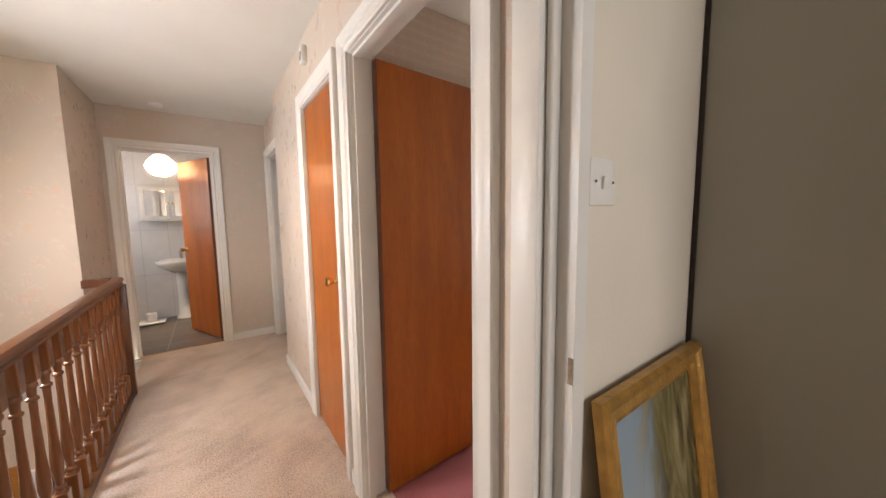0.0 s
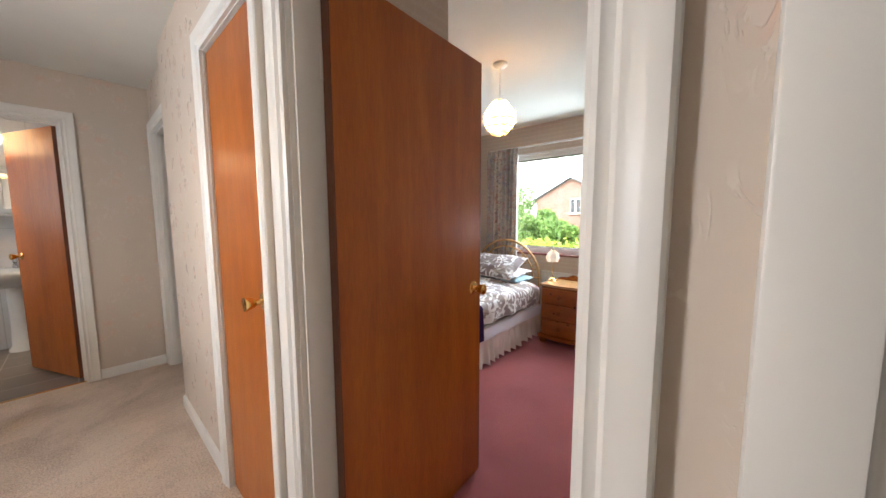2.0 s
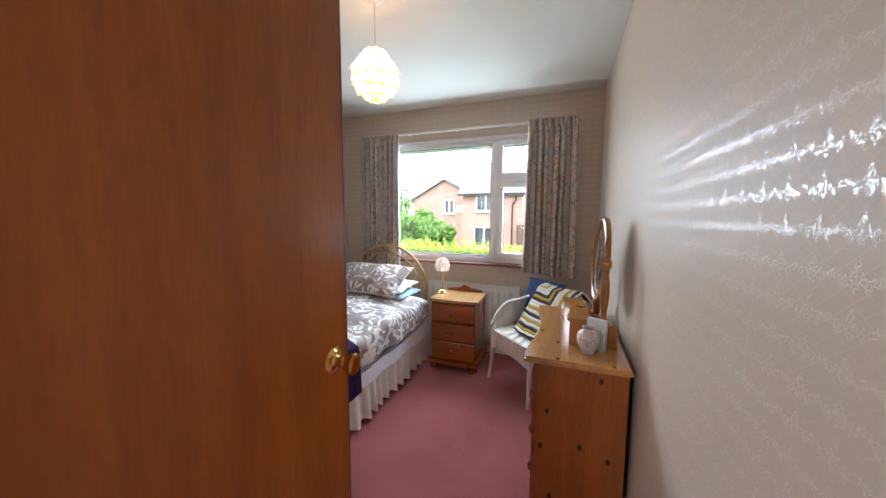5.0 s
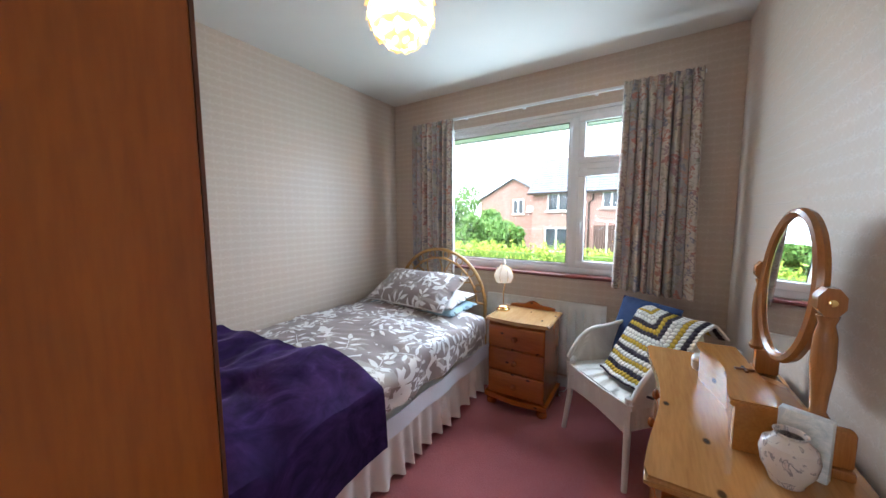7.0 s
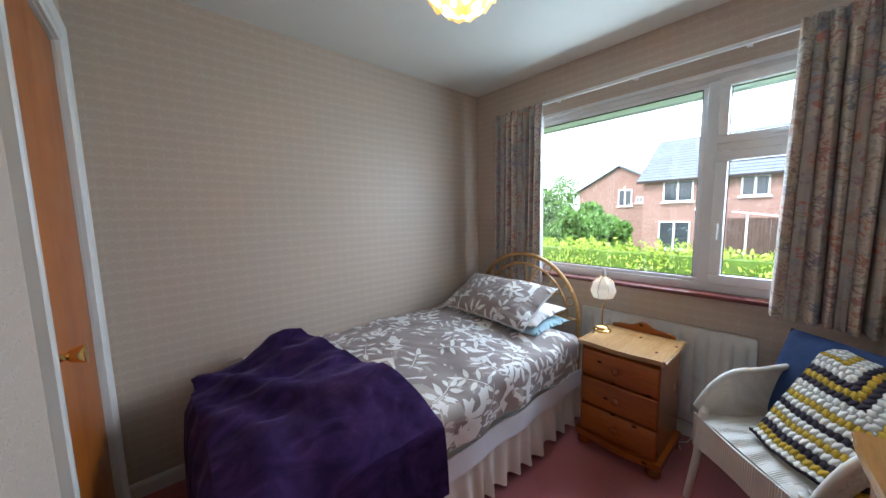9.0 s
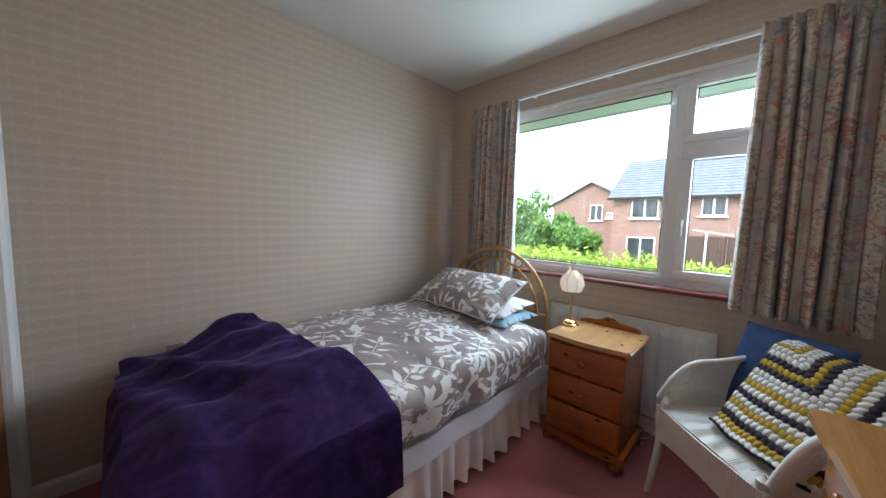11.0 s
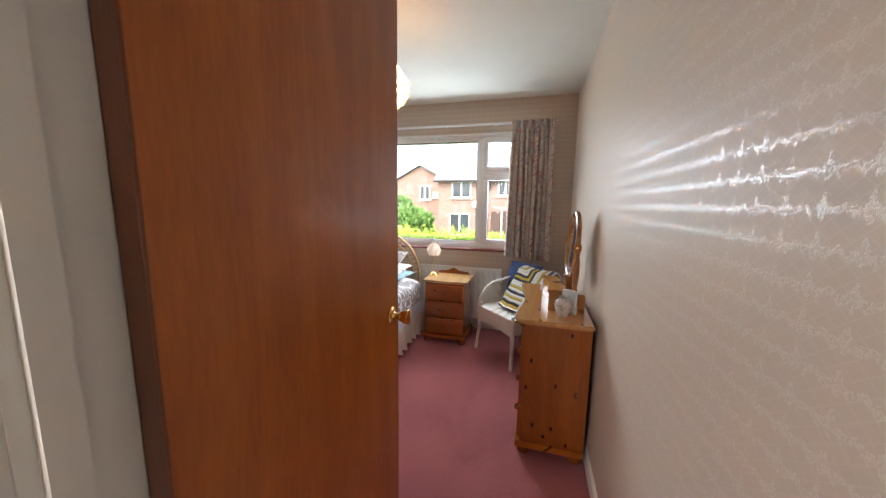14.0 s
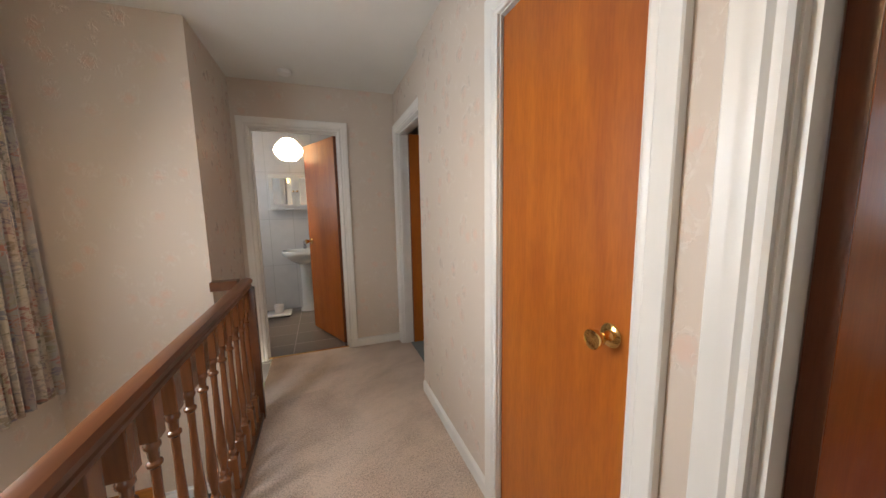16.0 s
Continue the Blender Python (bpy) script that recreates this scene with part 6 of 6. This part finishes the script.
def leaf_cloud(bm, rnd, centre, size, n, leaf):
    """Leaves scattered near the skin of an uneven block or clump."""
    for _ in range(n):
        while True:
            p = Vector([rnd.uniform(-1, 1) for _ in range(3)])
            if 0.55 < p.length < 1.0:
                break
        p = p * (0.9 + 0.35 * noise.noise(p * 2.3 + Vector(centre)))
        c = Vector(centre) + Vector([p[i] * size[i] for i in range(3)])
        q = Euler((rnd.uniform(0, 6.3), rnd.uniform(0, 6.3), rnd.uniform(0, 6.3))).to_matrix()
        s = leaf * rnd.uniform(0.6, 1.3)
        vs = [bm.verts.new(c + q @ Vector(v)) for v in ((-s, 0, 0), (0, -s * 0.45, 0.1 * s), (s, 0, 0), (0, s * 0.45, 0.1 * s))]
        bm.faces.new(vs)


def hedge():
    t = thing("hedge", "bright yellow-green clipped privet hedge outside the window", "hedge", 9.6, 3.0, GZ)
    rnd = random.Random(11)
    bm = bmesh.new()
    for i in range(60):
        y = -9 + i * 0.33
        leaf_cloud(bm, rnd, (rnd.uniform(-0.1, 0.1), y, 1.70 + 0.03 * math.sin(i)), (0.5, 0.36, 0.68 + rnd.uniform(-0.03, 0.04)), 1000, 0.046)
    ob = part("hedge_foliage", bm, M_HEDGE, t, smooth=False)
    tagged(ob, kind="stuff")
    # solid core coloured dark green in place of the shade among the leaves
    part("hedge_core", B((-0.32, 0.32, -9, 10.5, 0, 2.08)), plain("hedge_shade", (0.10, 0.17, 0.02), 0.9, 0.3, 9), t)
    for i in range(12):
        bm = bmesh.new()
        lathe(bm, ((0.03, 0), (0.02, 1.2)), 7, pose(0, -8.5 + i * 1.6, 0))
        part("stem", bm, M_BARK, t)


hedge()


def tree(x, y, h, r, label, seed, name="tree"):
    t = thing(name, label, name, x, y, GZ)
    rnd = random.Random(seed)
    bm = bmesh.new()
    tube(bm, [(0, 0, 0), (0.05, 0.03, h * 0.35), (0, 0.06, h * 0.75)], [0.12, 0.09, 0.03], 9)
    part("trunk", bm, M_BARK, t)
    for i in range(5):
        a = rnd.uniform(0, 6.28)
        z = h * rnd.uniform(0.3, 0.6)
        bm = bmesh.new()
        tube(bm, [(0.03, 0.03, z), (math.cos(a) * r * 0.4, math.sin(a) * r * 0.4, z + h * 0.12), (math.cos(a) * r * 0.75, math.sin(a) * r * 0.75, z + h * 0.28)], [0.05, 0.03, 0.012], 7)
        part("limb", bm, M_BARK, t)
    bm = bmesh.new()
    for i in range(16):
        a, rr = rnd.uniform(0, 6.28), r * rnd.uniform(0.1, 0.75)
        s = r * rnd.uniform(0.28, 0.5)
        leaf_cloud(bm, rnd, (math.cos(a) * rr, math.sin(a) * rr, h * rnd.uniform(0.35, 0.92)), (s, s, s * 0.8), 420, 0.09)
    part("crown", bm, M_BUSH, t, smooth=False)


tree(13.0, 6.8, 3.3, 1.4, "rounded green garden shrub behind the hedge", 3, "shrub")
tree(13.6, 9.2, 4.2, 1.8, "loose green garden shrub behind the hedge", 4, "shrub")
tree(12.2, 11.8, 5.0, 2.2, "leafy green garden tree beyond the hedge", 5)
tree(38.0, 21.0, 7.5, 3.2, "distant green tree behind the brick houses", 6)
tree(12.3, 5.3, 2.9, 1.0, "low green shrub behind the hedge", 8, "shrub")


def house_window(parent, x, y, z, w, h, axis, label=""):
    wd = new("window")
    wd.parent = parent
    wd.matrix_local = pose(x, y, z, 0, 0, axis)
    bm = bmesh.new()
    for q in ((-w / 2, w / 2, 0, 0.07), (-w / 2, w / 2, h - 0.07, h), (-w / 2, -w / 2 + 0.07, 0.07, h - 0.07), (w / 2 - 0.07, w / 2, 0.07, h - 0.07), (-0.05, 0.05, 0.07, h - 0.07)):
        box(bm, q[0], q[1], -0.06, 0.04, q[2], q[3])
    part("frame", bm, M_UPVC, wd)
    part("pane", B((-w / 2 + 0.07, w / 2 - 0.07, -0.02, 0.0, 0.07, h - 0.07)), M_WINDARK, wd)
    part("sill", B((-w / 2 - 0.1, w / 2 + 0.1, -0.14, 0.0, -0.09, -0.001)), M_PLASTIC, wd)


def gable_house(name, x, y, w, d, eave, ridge, label, along, wins, extras):
    """A brick house; its front faces -x. along: the ridge runs along y, else along x."""
    t = thing(name, label, "house", x, y, GZ)
    bm = bmesh.new()
    box(bm, 0, d, -w / 2, w / 2, 0, eave)
    if not along:
        prism(bm, [(-w / 2, eave), (w / 2, eave), (0, ridge)], 0.0, d, Matrix(((0, 0, 1, 0), (1, 0, 0, 0), (0, 1, 0, 0), (0, 0, 0, 1))))
    else:
        prism(bm, [(0, eave), (d, eave), (d / 2, ridge)], -w / 2, w / 2, pose(0, 0, 0, 90) @ Matrix.Diagonal((1, 1, -1, 1)))
    part("wall", bm, M_BRICK, t)
    for s in (-1, 1):
        bm = bmesh.new()
        if along:
            ang = math.atan2(ridge - eave, d / 2)
            ln = math.hypot(ridge - eave, d / 2) + 0.45
            m = pose(d / 2, 0, ridge + 0.05, 0, math.degrees(ang) * s, 0)
            box(bm, min(0, s * ln), max(0, s * ln), -w / 2 - 0.3, w / 2 + 0.3, 0, 0.06, m)
            for k in range(int(ln / 0.33)):
                a, b = s * k * 0.33, s * (k * 0.33 + 0.27)
                box(bm, min(a, b), max(a, b), -w / 2 - 0.3, w / 2 + 0.3, 0.061, 0.115, m)
        else:
            ang = math.atan2(ridge - eave, w / 2)
            ln = math.hypot(ridge - eave, w / 2) + 0.4
            m = pose(0, 0, ridge + 0.05, math.degrees(ang) * -s, 0, 0)
            box(bm, -0.3, d + 0.3, min(0, s * ln), max(0, s * ln), 0, 0.10, m)
        part("roof", bm, M_SLATE, t, "grey tiled roof slope")
    bm = bmesh.new()
    if along:
        box(bm, -0.42, -0.32, -w / 2 - 0.3, w / 2 + 0.3, eave - 0.22, eave - 0.10)
        part("gutter", bm, M_DARK, t)
    for wx in wins:
        house_window(t, -0.03, wx[0], wx[1], wx[2], wx[3], -90)
    extras(t)
    return t


def brick_house_extras(t):
    bm = bmesh.new()
    tube(bm, [(-0.12, 1.9, 4.6), (-0.12, 1.9, 4.2), (-0.12, 2.15, 4.0), (-0.12, 2.15, 0.2)], 0.06, 8)
    part("downpipe", bm, M_DARK, t)
    bm = bmesh.new()
    lathe(bm, ((0.25, 0), (0.12, 0.10), (0.02, 0.12)), 14, pose(-0.3, 3.0, 3.0, 0, -70, 0))
    part("satellite_dish", bm, M_PLASTIC, t)
    bm = bmesh.new()
    tube(bm, [(-1.2, 0.9, 0), (-1.2, 0.9, 2.75)], 0.05, 8)
    tube(bm, [(-1.2, 1.5, 2.85), (-1.2, -0.2, 2.6)], 0.03, 6)
    part("washing_post", bm, M_PLASTIC, t)


gable_house("house", 25.0, 2.4, 12.0, 8.0, 4.86, 7.67, "red brick two-storey house with a grey tiled roof across the road", True,
            ((4.15, 3.48, 1.5, 1.22), (4.25, 0.6, 1.6, 1.7), (0.8, 3.65, 1.1, 1.05), (-0.6, 0.7, 1.5, 1.6)), brick_house_extras)
gable_house("house", 31.0, 12.1, 6.9, 8.0, 4.74, 6.61, "red brick gabled house with a grey roof, further off", False, ((-0.5, 3.37, 1.05, 1.37), (-1.6, 3.6, 0.5, 0.5), (1.4, 0.5, 1.6, 1.2)), lambda t: None)
fence = thing("garden_fence", "dark brown boarded garden fence in front of the brick house", "fence", 24.0, 1.5, GZ)
for i in range(40):
    part("board", B((0, 0.03, -3.4 + i * 0.15, -3.4 + i * 0.15 + 0.14, 0, 2.5 + 0.01 * (i % 3))), M_FENCE, fence)
